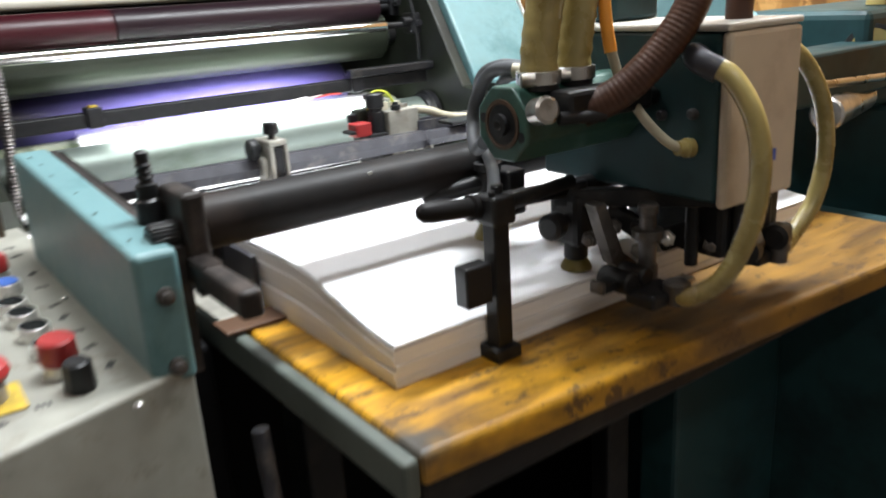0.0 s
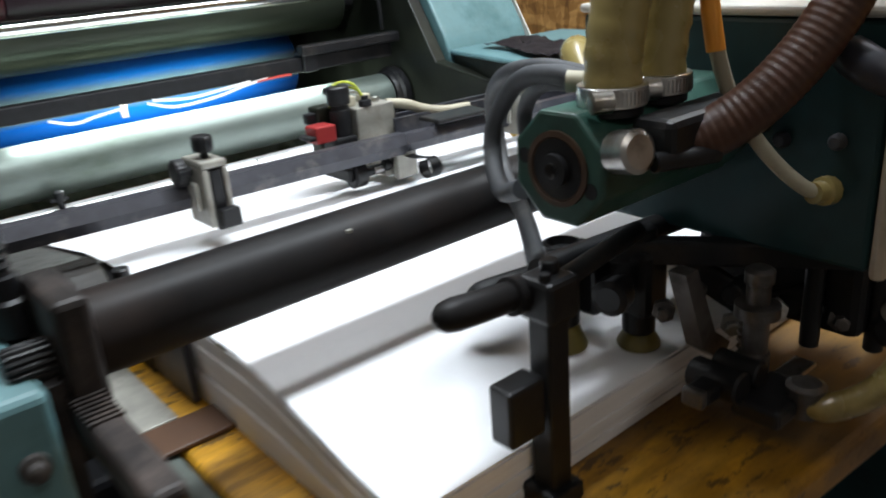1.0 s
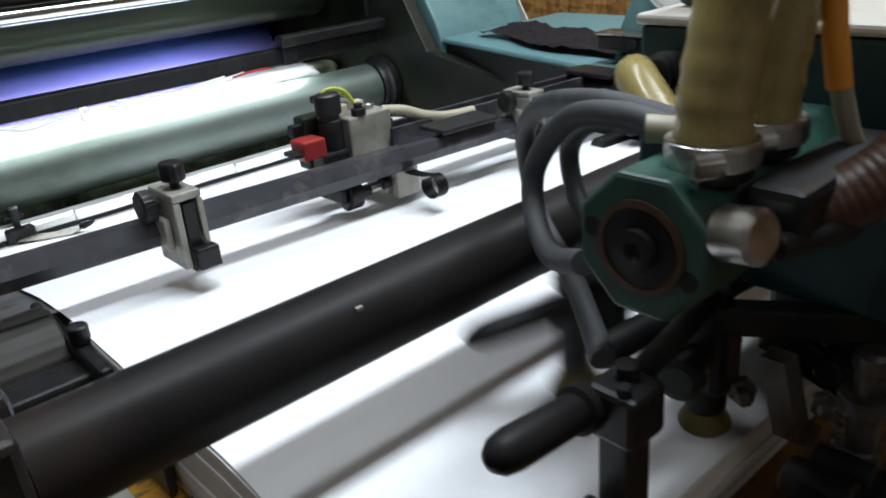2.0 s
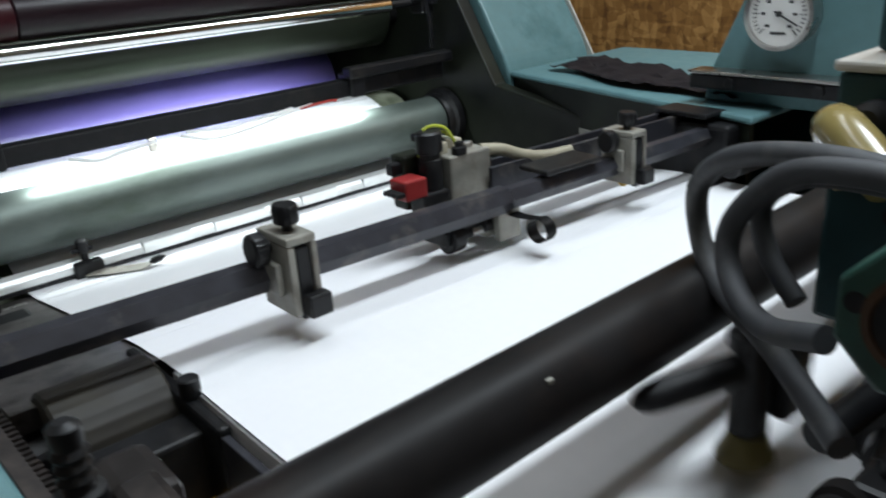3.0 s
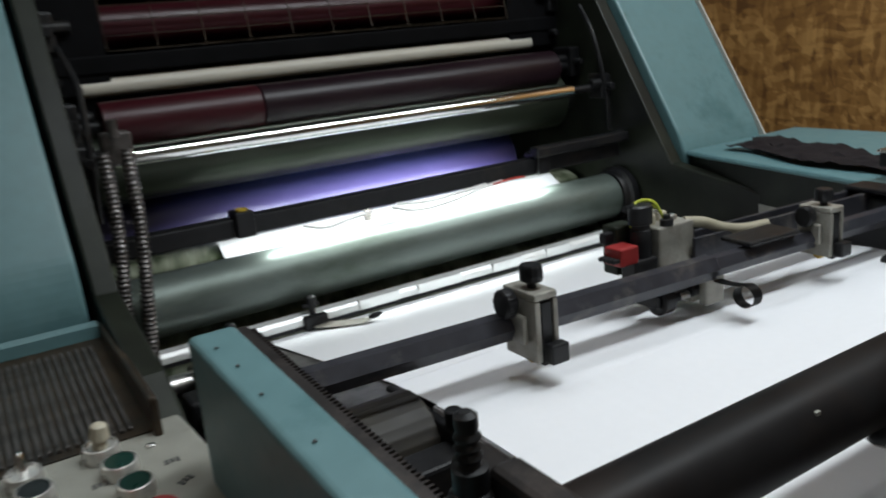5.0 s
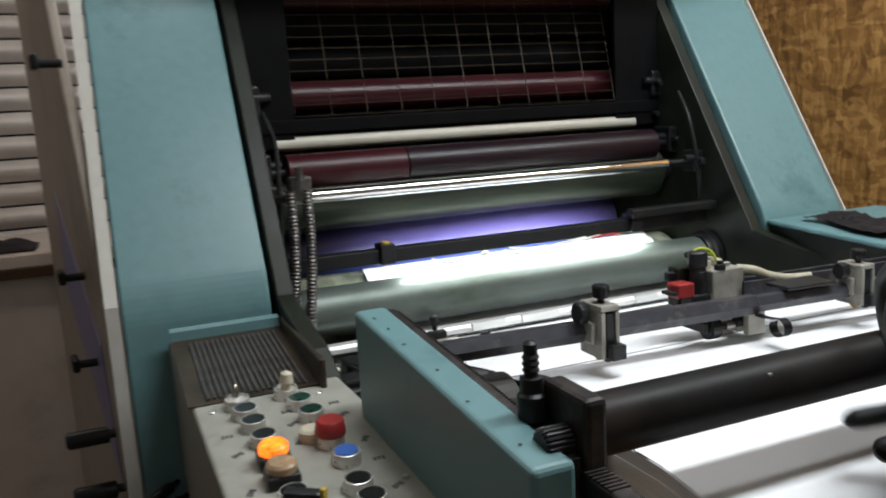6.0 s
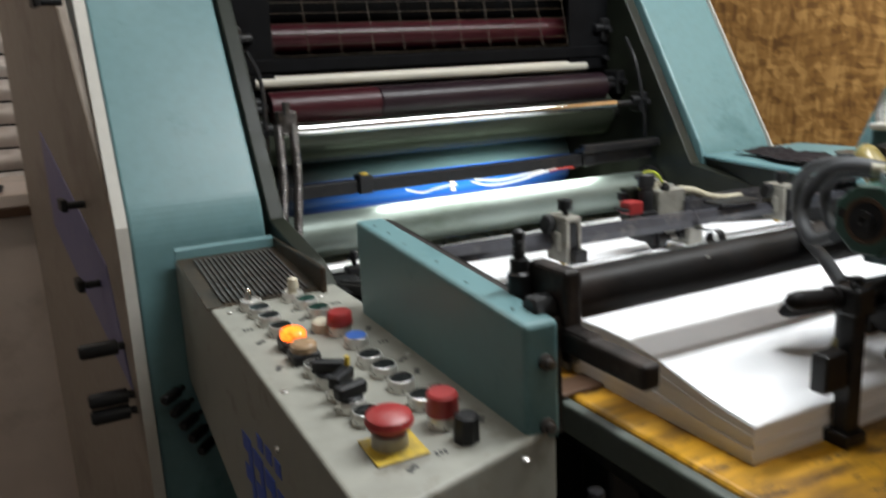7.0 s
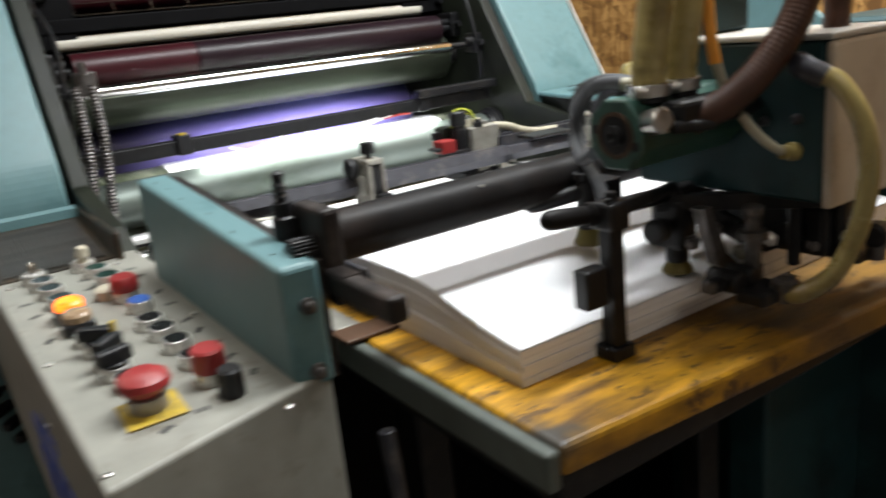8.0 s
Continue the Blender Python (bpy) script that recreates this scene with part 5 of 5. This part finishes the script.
# ---- feeder head ----
def feeder():
    t = thing("sheet_feeder", "green suction feeder head with hoses and cream cover", "feeder head", (0.022, 0.007, -0.009))
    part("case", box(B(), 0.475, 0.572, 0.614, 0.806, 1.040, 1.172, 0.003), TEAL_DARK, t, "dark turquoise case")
    part("case_lid", box(B(), 0.473, 0.574, 0.606, 0.808, 1.1724, 1.178, 0.002), WHITE_PAINT, t, "pale lid")
    part("front_cover", box(B(), 0.475, 0.572, 0.605, 0.6138, 1.036, 1.172, 0.004), mat("cream_cover", (0.52, 0.45, 0.36), 0.45, 0, 0.06, 50, 0.05, (0.34, 0.27, 0.2), 8, 0.3), t, "cream plastic front cover")
    part("cover_mark", box(B(), 0.53, 0.542, 0.6038, 0.6048, 1.066, 1.076, 0.0003), LOGO_BLUE, t, "small blue mark")
    part("mast", box(B(), 0.50, 0.56, 0.74, 0.80, 1.1784, 1.26, 0.004), TEAL_DARK, t)
    part("carrier_beam", box(B(), 0.52, 1.10, 0.74, 0.80, 1.06, 1.12, 0.004), TEAL_DARK, t, "dark turquoise carrier beam")
    for y, z in ((0.70, 1.108), (0.665, 1.107), (0.635, 1.110)):
        part("screw", lathe(B(), (0.475, y, z), (-1, y, z), [(0, 0.0046), (0.004, 0.0043), (0.006, 0.003)], 12), BAR_GREY, t)
    part("cap_bolt", lathe(B(), (0.475, 0.785, 1.152), (-1, 0.785, 1.152), [(0, 0.009), (0.012, 0.009), (0.014, 0.006)], 16), BLACK, t, "black cap bolt")
    part("hole_plug", lathe(B(), (0.475, 0.770, 1.105), (-1, 0.770, 1.105), [(0, 0.006), (0.002, 0.006)], 16), PLASTIC, t)
    # eight-sided suction block
    blk = B()
    oct_ = [(0.714 + 0.031 * math.cos(radians(a)) * k, 1.113 + 0.031 * math.sin(radians(a)) * k) for a, k in ((22, 1), (68, 1), (112, 1), (158, 1), (202, 1), (248, 1), (292, 1), (338, 1))]
    prism(blk, oct_, "x", 0.345, 0.475)
    part("valve_block", soften(blk, 0.002), GREEN, t, "green painted valve block")
    bore = lathe(B(), (0.3452, 0.714, 1.113), (-1, 0.714, 1.113), [(0, 0.0195), (0.0012, 0.0195), (0.0014, 0.0165), (0.0004, 0.016)], 36)
    part("bore_ring", bore, mat("rusty_ring", (0.065, 0.036, 0.02), 0.6, 0.4, 0.3, 90, 0.2), t, "rusty brown ring")
    core = lathe(B(), (0.3450, 0.714, 1.113), (-1, 0.714, 1.113), [(0, 0.0155), (0.0006, 0.0155), (0.0008, 0.0085), (0.0045, 0.0085), (0.005, 0.004), (0.003, 0.002)], 30)
    part("bore_plug", core, BLACK, t, "dark plug in the bore")
    for dy, dz in ((0.022, 0.004), (-0.021, -0.008)):
        hl = lathe(B(), (0.3452, 0.714 + dy, 1.113 + dz), (-1, 0.714 + dy, 1.113 + dz), [(0, 0.0042), (0.0005, 0.0042)], 14)
        part("screw_hole", hl, PLASTIC, t)
    part("plug", lathe(B(), (0.354, 0.684, 1.124), (0.352, 0.674, 1.126), [(0, 0.0105), (0.014, 0.0105), (0.0155, 0.008)], 20), STEEL, t, "bright steel plug")
    mn = box(B(), 0.368, 0.462, 0.664, 0.688, 1.114, 1.138, 0.004)
    rod(mn, (0.362, 0.670, 1.119), (0.40, 0.660, 1.117), 0.005)
    rod(mn, (0.462, 0.676, 1.122), (0.475, 0.676, 1.122), 0.008)
    part("manifold", mn, PLASTIC, t, "black manifold")
    # the two thick upright hoses with band clips
    for i, (x, y) in enumerate(((0.374, 0.703), (0.411, 0.703))):
        base = lathe(B(), (x, y, 1.137), (x, y, 2), [(0, 0.0155), (0.004, 0.0155), (0.005, 0.0115), (0.03, 0.0115)], 24)
        part("hose_stub", base, BLACK, t)
        h = hose(B(), [(x, y, 1.140), (x + 0.001, y, 1.165), (x + 0.006, y - 0.002, 1.20), (x + 0.014, y - 0.004, 1.25), (x + 0.03, y - 0.006, 1.32), (x + 0.08, y - 0.01, 1.42), (x + 0.22, y - 0.02, 1.50), (0.75, y - 0.02, 1.52)], 0.0138, 20, 8, 0.0010, 0.0125)
        part("clear_hose", h, HOSE_YELLOW, t, "yellowed wire-wound clear hose")
        c = lathe(B(), (x, y, 1.1415), (x, y, 2), [(0, 0.0168), (0.0004, 0.0176), (0.0096, 0.0176), (0.010, 0.0168)], 32)
        for q in range(14):
            a = radians(200 + 7 * q)
            m = Matrix.Translation((x, y, 1.1465)) @ Matrix.Rotation(a, 4, "Z")
            box(c, 0.0175, 0.0182, -0.0005, 0.0005, -0.0032, 0.0032, 0, m)
        lathe(c, (x - 0.016, y - 0.012, 1.1465), (x - 0.030, y - 0.004, 1.1465), [(0, 0.0055), (0.010, 0.0055), (0.011, 0.0035)], 12)
        part("band_clip", c, STEEL, t, "steel worm-drive band clip")
    # brown ribbed hose
    h = hose(B(), [(0.392, 0.676, 1.120), (0.406, 0.662, 1.128), (0.422, 0.648, 1.143), (0.442, 0.635, 1.168), (0.460, 0.626, 1.20), (0.480, 0.62, 1.26), (0.52, 0.64, 1.34)], 0.0126, 18, 8, 0.00035, 0.0040)
    part("ribbed_hose", h, HOSE_BROWN, t, "dark brown ribbed hose")
    part("ribbed_hose", hose(B(), [(0.535, 0.640, 1.177), (0.535, 0.640, 1.22), (0.53, 0.645, 1.30), (0.52, 0.64, 1.34)], 0.0108, 16, 8, 0.00035, 0.0040), HOSE_BROWN, t, "dark brown ribbed hose")
    # thin cable with orange sleeve
    part("thin_cable", hose(B(), [(0.468, 0.638, 1.084), (0.458, 0.644, 1.088), (0.448, 0.660, 1.106), (0.438, 0.676, 1.135), (0.432, 0.684, 1.165)], 0.0042, 10), CABLE_CREAM, t, "cream thin hose")
    part("sleeve", hose(B(), [(0.4324, 0.683, 1.160), (0.431, 0.687, 1.185), (0.434, 0.692, 1.215)], 0.0050, 12), ORANGE, t, "orange sleeve")
    part("thin_cable", hose(B(), [(0.434, 0.692, 1.212), (0.45, 0.70, 1.26), (0.50, 0.74, 1.32), (0.55, 0.76, 1.26)], 0.0035, 10), CABLE_CREAM, t, "cream thin hose")
    part("cable_fitting", lathe(B(), (0.475, 0.637, 1.083), (0.44, 0.644, 1.086), [(0, 0.008), (0.006, 0.008), (0.007, 0.006), (0.014, 0.006)], 12), HOSE_YELLOW, t, "dull yellowed fitting")
    # grey rubber hoses looping from the block to the suckers
    part("rubber_hose", hose(B(), [(0.384, 0.722, 1.148), (0.388, 0.755, 1.150), (0.394, 0.788, 1.142), (0.397, 0.812, 1.115), (0.390, 0.808, 1.092), (0.372, 0.782, 1.082), (0.354, 0.748, 1.094)], 0.0058, 14), RUBBER, t, "grey rubber hose loop")
    part("rubber_hose", hose(B(), [(0.392, 0.728, 1.149), (0.402, 0.775, 1.150), (0.418, 0.822, 1.140), (0.432, 0.850, 1.120), (0.438, 0.855, 1.095), (0.425, 0.835, 1.070), (0.392, 0.785, 1.060), (0.352, 0.736, 1.052)], 0.0058, 14), RUBBER, t, "grey rubber hose loop")
    part("rubber_hose", hose(B(), [(0.392, 0.735, 1.146), (0.412, 0.785, 1.138), (0.424, 0.812, 1.118), (0.420, 0.806, 1.095), (0.41, 0.785, 1.078)], 0.0052, 14), RUBBER, t, "grey rubber hose loop")
    part("nozzle", lathe(B(), (0.388, 0.708, 1.149), (0.375, 0.732, 1.150), [(0, 0.007), (0.016, 0.007), (0.018, 0.0055), (0.028, 0.006)], 14), CABLE_CREAM, t, "cream hose nozzle")
    part("loop_hose", hose(B(), [(0.43, 0.76, 1.135), (0.45, 0.79, 1.150), (0.468, 0.80, 1.143), (0.472, 0.79, 1.12)], 0.011, 14), HOSE_YELLOW, t, "yellowed hose bend")
    # black linkage below the case
    part("cross_rod", rod(B(), (0.37, 0.752, 1.040), (0.62, 0.735, 1.036), 0.008), BLACK, t, "oily black rod")
    fb = box(B(), -0.007, 0.007, -0.075, 0.075, -0.008, 0.008, 0.002, pose(0.475, 0.69, 1.034, -3, 0, 28))
    part("rocker_bar", fb, BLACK, t, "oily black rocker bar")
    for x0, x1, y0, y1, z0, z1 in ((0.505, 0.55, 0.625, 0.70, 0.982, 1.030), (0.565, 0.615, 0.64, 0.70, 0.975, 1.028), (0.440, 0.466, 0.728, 0.765, 0.985, 1.034), (0.53, 0.60, 0.70, 0.75, 0.985, 1.03)):
        part("link_block", box(B(), x0, x1, y0, y1, z0, z1, 0.006), BLACK, t, "oily black block")
    for x, y, z0, z1 in ((0.522, 0.622, 0.972, 1.052), (0.498, 0.650, 0.975, 1.045), (0.590, 0.64, 0.965, 1.02)):
        part("guide_pin", rod(B(), (x, y, z0), (x, y, z1), 0.0058), BLACK, t, "black guide pin")
    for x, y, z in ((0.430, 0.742, 1.010), (0.535, 0.618, 0.990), (0.60, 0.63, 0.985)):
        part("roller_pin", lathe(B(), (x - 0.018, y - 0.006, z), (x + 0.02, y + 0.004, z), [(0, 0.008), (0.002, 0.012), (0.014, 0.012), (0.016, 0.006), (0.036, 0.006)], 18), BLACK, t, "black roller")
    part("pale_bush", rod(B(), (0.515, 0.612, 1.002), (0.532, 0.610, 1.002), 0.007), CAST, t, "pale bush")
    wp = B()
    prism(wp, [(0.418, 1.038), (0.430, 1.038), (0.452, 0.990), (0.470, 0.976), (0.462, 0.966), (0.440, 0.982)], "y", 0.686, 0.698)
    part("pressed_arm", wp, OILED, t, "grey pressed arm")
    for x, y in ((0.452, 0.742), (0.58, 0.742)):
        part("sucker_rod", rod(B(), (x, y, 0.972), (x, y, 1.045), 0.011), BLACK, t, "black sucker cylinder")
        part("sucker_cup", lathe(B(), (x, y, 0.972), (x, y, 0), [(0, 0.010), (0.003, 0.012), (0.008, 0.0145), (0.010, 0.0145)], 20), YELLOW_CUP, t, "yellow rubber sucker cup")
    for x, y, z, m in ((0.470, 0.712, 1.004, OILED), (0.488, 0.668, 0.998, STEEL), (0.512, 0.640, 0.992, OILED), (0.448, 0.720, 0.996, OILED), (0.545, 0.632, 1.010, OILED), (0.478, 0.690, 0.985, CAST)):
        nut = lathe(B(), (x, y, z), (x - 0.03, y - 0.02, z + 0.004), [(0, 0.0075), (0.006, 0.0075), (0.007, 0.0045), (0.014, 0.0045), (0.015, 0.003)], 6)
        part("link_nut", nut, m, t, "small oily nut")
    for x, y, z, a in ((0.480, 0.700, 1.006, 30), (0.505, 0.662, 1.000, -25), (0.540, 0.650, 0.984, 15)):
        lk = box(B(), -0.004, 0.004, -0.026, 0.026, -0.010, 0.010, 0.003, pose(x, y, z, a, 0, 20))
        rod(lk, (x - 0.008, y - 0.012, z), (x + 0.012, y - 0.008, z), 0.007, 14)
        part("link_plate", lk, BLACK, t, "oily black link plate")
    # knurled separator spindles with their clear hoses
    for x, y in ((0.455, 0.662), (0.60, 0.662)):
        sp = lathe(B(), (x, y, 0.962), (x, y, 2), [(0, 0.006), (0.006, 0.009), (0.022, 0.009), (0.023, 0.0075), (0.045, 0.0075), (0.046, 0.013), (0.053, 0.013), (0.054, 0.007), (0.066, 0.007), (0.067, 0.0085), (0.074, 0.0085), (0.076, 0.006)], 22)
        s1 = part("separator_spindle", sp, OILED, t, "knurled steel spindle")
        w = B()
        q = [(x + 0.012 + 0.0065 * math.cos(i * 0.9), y + 0.01 + 0.0065 * math.sin(i * 0.9), 0.972 + 0.0007 * i) for i in range(44)]
        hose(w, q, 0.0011, 6, 2)
        part("spring", w, STEEL, s1, "coil spring")
        cl = B()
        box(cl, x - 0.055, x - 0.018, y - 0.004, y + 0.010, 0.972, 0.982, 0.002)
        rod(cl, (x - 0.032, y - 0.012, 0.977), (x - 0.032, y + 0.02, 0.977), 0.010)
        rod(cl, (x - 0.016, y - 0.014, 0.980), (x - 0.016, y + 0.014, 0.980), 0.008)
        box(cl, x - 0.035, x + 0.008, y - 0.035, y - 0.006, 0.960, 0.972, 0.003)
        part("claw", cl, BLACK, s1, "oily black claw")
        part("claw_pad", box(B(), x - 0.060, x - 0.054, y - 0.004, y + 0.010, 0.972, 0.983, 0.002), OILED, s1, "grey pad")
        nt_ = lathe(B(), (x - 0.006, y - 0.035, 0.960), (x - 0.006, y - 0.035, 2), [(0, 0.009), (0.01, 0.0095), (0.012, 0.011), (0.018, 0.011), (0.020, 0.008)], 18)
        part("cap_nut", nt_, OILED, s1, "steel cap nut")
        sl = box(B(), x + 0.014, x + 0.040, y - 0.02, y - 0.006, 0.964, 0.967, 0.001)
        part("spring_blade", sl, STEEL, s1, "thin steel blade")
    el = B()
    hose(el, [(0.475, 0.630, 1.152), (0.462, 0.627, 1.156), (0.455, 0.617, 1.153), (0.460, 0.604, 1.146)], 0.0098, 14)
    part("elbow", el, BAR_GREY, t, "dark elbow fitting")
    part("clear_hose", hose(B(), [(0.458, 0.610, 1.150), (0.462, 0.594, 1.141), (0.468, 0.578, 1.112), (0.470, 0.572, 1.075), (0.467, 0.576, 1.03), (0.459, 0.590, 0.990), (0.450, 0.610, 0.971), (0.449, 0.624, 0.967)], 0.0080, 16), HOSE_YELLOW, t, "yellowed clear hose")
    part("clear_hose", hose(B(), [(0.572, 0.660, 1.150), (0.605, 0.655, 1.156), (0.640, 0.645, 1.138), (0.664, 0.636, 1.10), (0.672, 0.632, 1.05), (0.660, 0.632, 1.005), (0.630, 0.634, 0.976), (0.598, 0.628, 0.967)], 0.0080, 16), HOSE_YELLOW, t, "yellowed clear hose")
    # moving sucker with its black finger
    mv = part("moving_sucker", rod(B(), (0.0, 0, 0.0), (0.0, 0, 0.050), 0.0105, 20), BLACK, t, "black moving sucker cylinder")
    part("cap", lathe(B(), (0, 0, 0.050), (0, 0, 1), [(0, 0.013), (0.007, 0.013), (0.008, 0.010), (0.003, 0.008)], 20), BLACK, mv, "black ring cap")
    part("finger", lathe(B(), (-0.004, 0.003, 0.038), (-0.056, 0.032, 0.028), [(0, 0.0085), (0.044, 0.0085), (0.052, 0.0078), (0.057, 0.0055), (0.060, 0.002)], 18), BLACK, mv, "black tubular finger")
    part("sucker_cup", lathe(B(), (0, 0, 0.0), (0, 0, -1), [(0, 0.010), (0.006, 0.012), (0.014, 0.0155), (0.016, 0.0155)], 20), YELLOW_CUP, mv, "yellow rubber sucker cup")
    part("side_block", box(B(), 0.012, 0.034, -0.016, 0.014, 0.004, 0.048, 0.003), BLACK, mv)
    return t, mv


FEEDER, MOVER = feeder()


def rear_guide():
    t = thing("rear_guide", "black upright sheet guide standing on the table", "sheet guide", (0.352, 0.716, TABLE_Z))
    b = box(B(), -0.0078, 0.0078, -0.0075, 0.0075, 0.0, 0.128, 0.0015)
    part("post", b, BLACK, t)
    part("foot", box(B(), -0.013, 0.013, -0.012, 0.012, 0.0, 0.012, 0.002), BLACK, t)
    w = box(B(), -0.036, -0.010, -0.006, 0.010, 0.052, 0.086, 0.002)
    part("weight", w, PLASTIC, t, "square black weight")
    c = box(B(), -0.010, 0.013, -0.011, 0.013, 0.114, 0.138, 0.003)
    rod(c, (0.004, 0.002, 0.138), (0.004, 0.002, 0.145), 0.005)
    rod(c, (-0.006, -0.004, 0.138), (-0.006, -0.004, 0.142), 0.003)
    part("clamp_head", c, BLACK, t, "black clamp head")
    part("cross_rod", rod(B(), (0.016, 0.010, 0.124), (0.11, 0.026, 0.124), 0.006), BLACK, t, "black rod")
    part("finger", lathe(B(), (-0.008, 0.012, 0.127), (-0.064, 0.010, 0.134), [(0, 0.0105), (0.008, 0.0105), (0.009, 0.008), (0.046, 0.0086), (0.053, 0.0076), (0.057, 0.005), (0.0585, 0.002)], 20), TUBE_BLACK, t, "black tubular finger")


rear_guide()


# ---- feeder frame and pump on the far side ----
def feeder_frame():
    t = thing("feeder_stand", "dark turquoise feeder frame below the pile table", "machine frame", (0, 0, 0))
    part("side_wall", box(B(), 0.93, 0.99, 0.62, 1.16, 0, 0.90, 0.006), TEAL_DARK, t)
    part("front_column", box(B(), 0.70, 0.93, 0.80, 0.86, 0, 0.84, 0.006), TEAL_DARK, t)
    part("chain_guide", box(B(), 0.62, 0.66, 0.84, 0.87, 0, 0.84, 0.004), BLACK, t)
    part("near_wall", box(B(), 0.14, 0.19, 0.95, 1.16, 0, 0.90, 0.006), SHADE_DARK, t, "near side wall, near-black for shade")
    part("cross_plate", box(B(), 0.19, 0.93, 1.145, 1.155, 0, 0.93, 0.003), SHADE_DARK, t)
    pm = thing("air_pump", "turquoise air pump with round yellow-faced filter", "pump", (1.16, 0.80, 0))
    part("stand", box(B(), -0.05, 0.24, -0.16, 0.12, 0, 1.02, 0.01), TEAL_DARK, pm)
    part("body", box(B(), -0.14, 0.26, -0.03, 0.16, 1.021, 1.150, 0.012, seg=3), TEAL_DARK, pm)
    f = lathe(B(), (-0.10, -0.005, 1.100), (-0.60, -0.505, 1.100), [(0, 0.026), (0.012, 0.026), (0.014, 0.033), (0.032, 0.033), (0.034, 0.028)], 32)
    fl = part("filter", f, BLACK, pm, "black filter housing")
    part("filter_face", lathe(B(), (-0.1235, -0.0285, 1.100), (-0.6235, -0.5285, 1.100), [(0, 0.027), (0.002, 0.027)], 32), HOSE_YELLOW, fl, "yellowed filter face")
    r = B()
    rod(r, (-0.30, -0.05, 1.075), (0.0, -0.05, 1.062), 0.006)
    rod(r, (-0.28, -0.06, 1.04), (-0.12, -0.02, 1.04), 0.02)
    part("pipe", r, STEEL, pm, "steel pipe")
    for x in (-0.02, 0.03):
        part("hose", hose(B(), [(x, 0.02, 1.15), (x + 0.004, 0.02, 1.22), (x - 0.03, 0.0, 1.34), (x - 0.2, -0.04, 1.46), (x - 0.32, -0.14, 1.52)], 0.014, 16), HOSE_YELLOW, pm, "yellowed hose")


feeder_frame()


# ---- what moves ----
def motions():
    turns = [0.1 * i for i in range(81)]
    for ob, (y, z), sign, t0, a0 in ((IMP, C_IMP, -1, NIP_T, 88), (GRP, C_GRP, -1, NIP_T, 55), (BLK, C_BLK, 1, GAP_T, 0)):
        walk(ob, [(t, pose(0, y, z, a0 + sign * 360 * (t - t0) / PERIOD)) for t in turns])
    # the moving sucker: forward with each sheet and back, dipping to take it
    rows = []
    n = 0
    for i in range(161):
        t = 0.05 * i
        ph = ((t - TAKE_T) / PERIOD) % 1.0
        if ph < 0.22:
            k = ph / 0.22
        elif ph < 0.36:
            k = 1.0
        elif ph < 0.62:
            k = 1 - (ph - 0.36) / 0.26
        else:
            k = 0.0
        k = k * k * (3 - 2 * k)
        lift = 0.010 * math.sin(math.pi * min(1, max(0, (ph + 0.1) % 1.0 / 0.75)))
        y = 0.772 + 0.050 * k
        rows.append((t, pose(0.412, y, prof_z(y) + 0.026 + lift)))
    walk(MOVER, rows)
    for k, strips in SHEETS:
        start = TAKE_T + PERIOD * k
        times = sorted({0.0, 8.0} | {round(start + 0.05 * j, 2) for j in range(0, 48) if 0 <= round(start + 0.05 * j, 2) <= 8})
        for i, ob in enumerate(strips):
            rows = []
            for t in times:
                s = gone(t - start)
                c = SHEET_L + s - STEP_L * (i + 0.5)
                (ya, za), (yb, zb) = along(c - STEP_L / 2), along(c + STEP_L / 2)
                a = math.degrees(math.atan2(zb - za, yb - ya))
                rows.append((t, pose(0, (ya + yb) / 2, (za + zb) / 2 - 0.00016 * k - 0.0004, a)))
            walk(ob, rows)


motions()
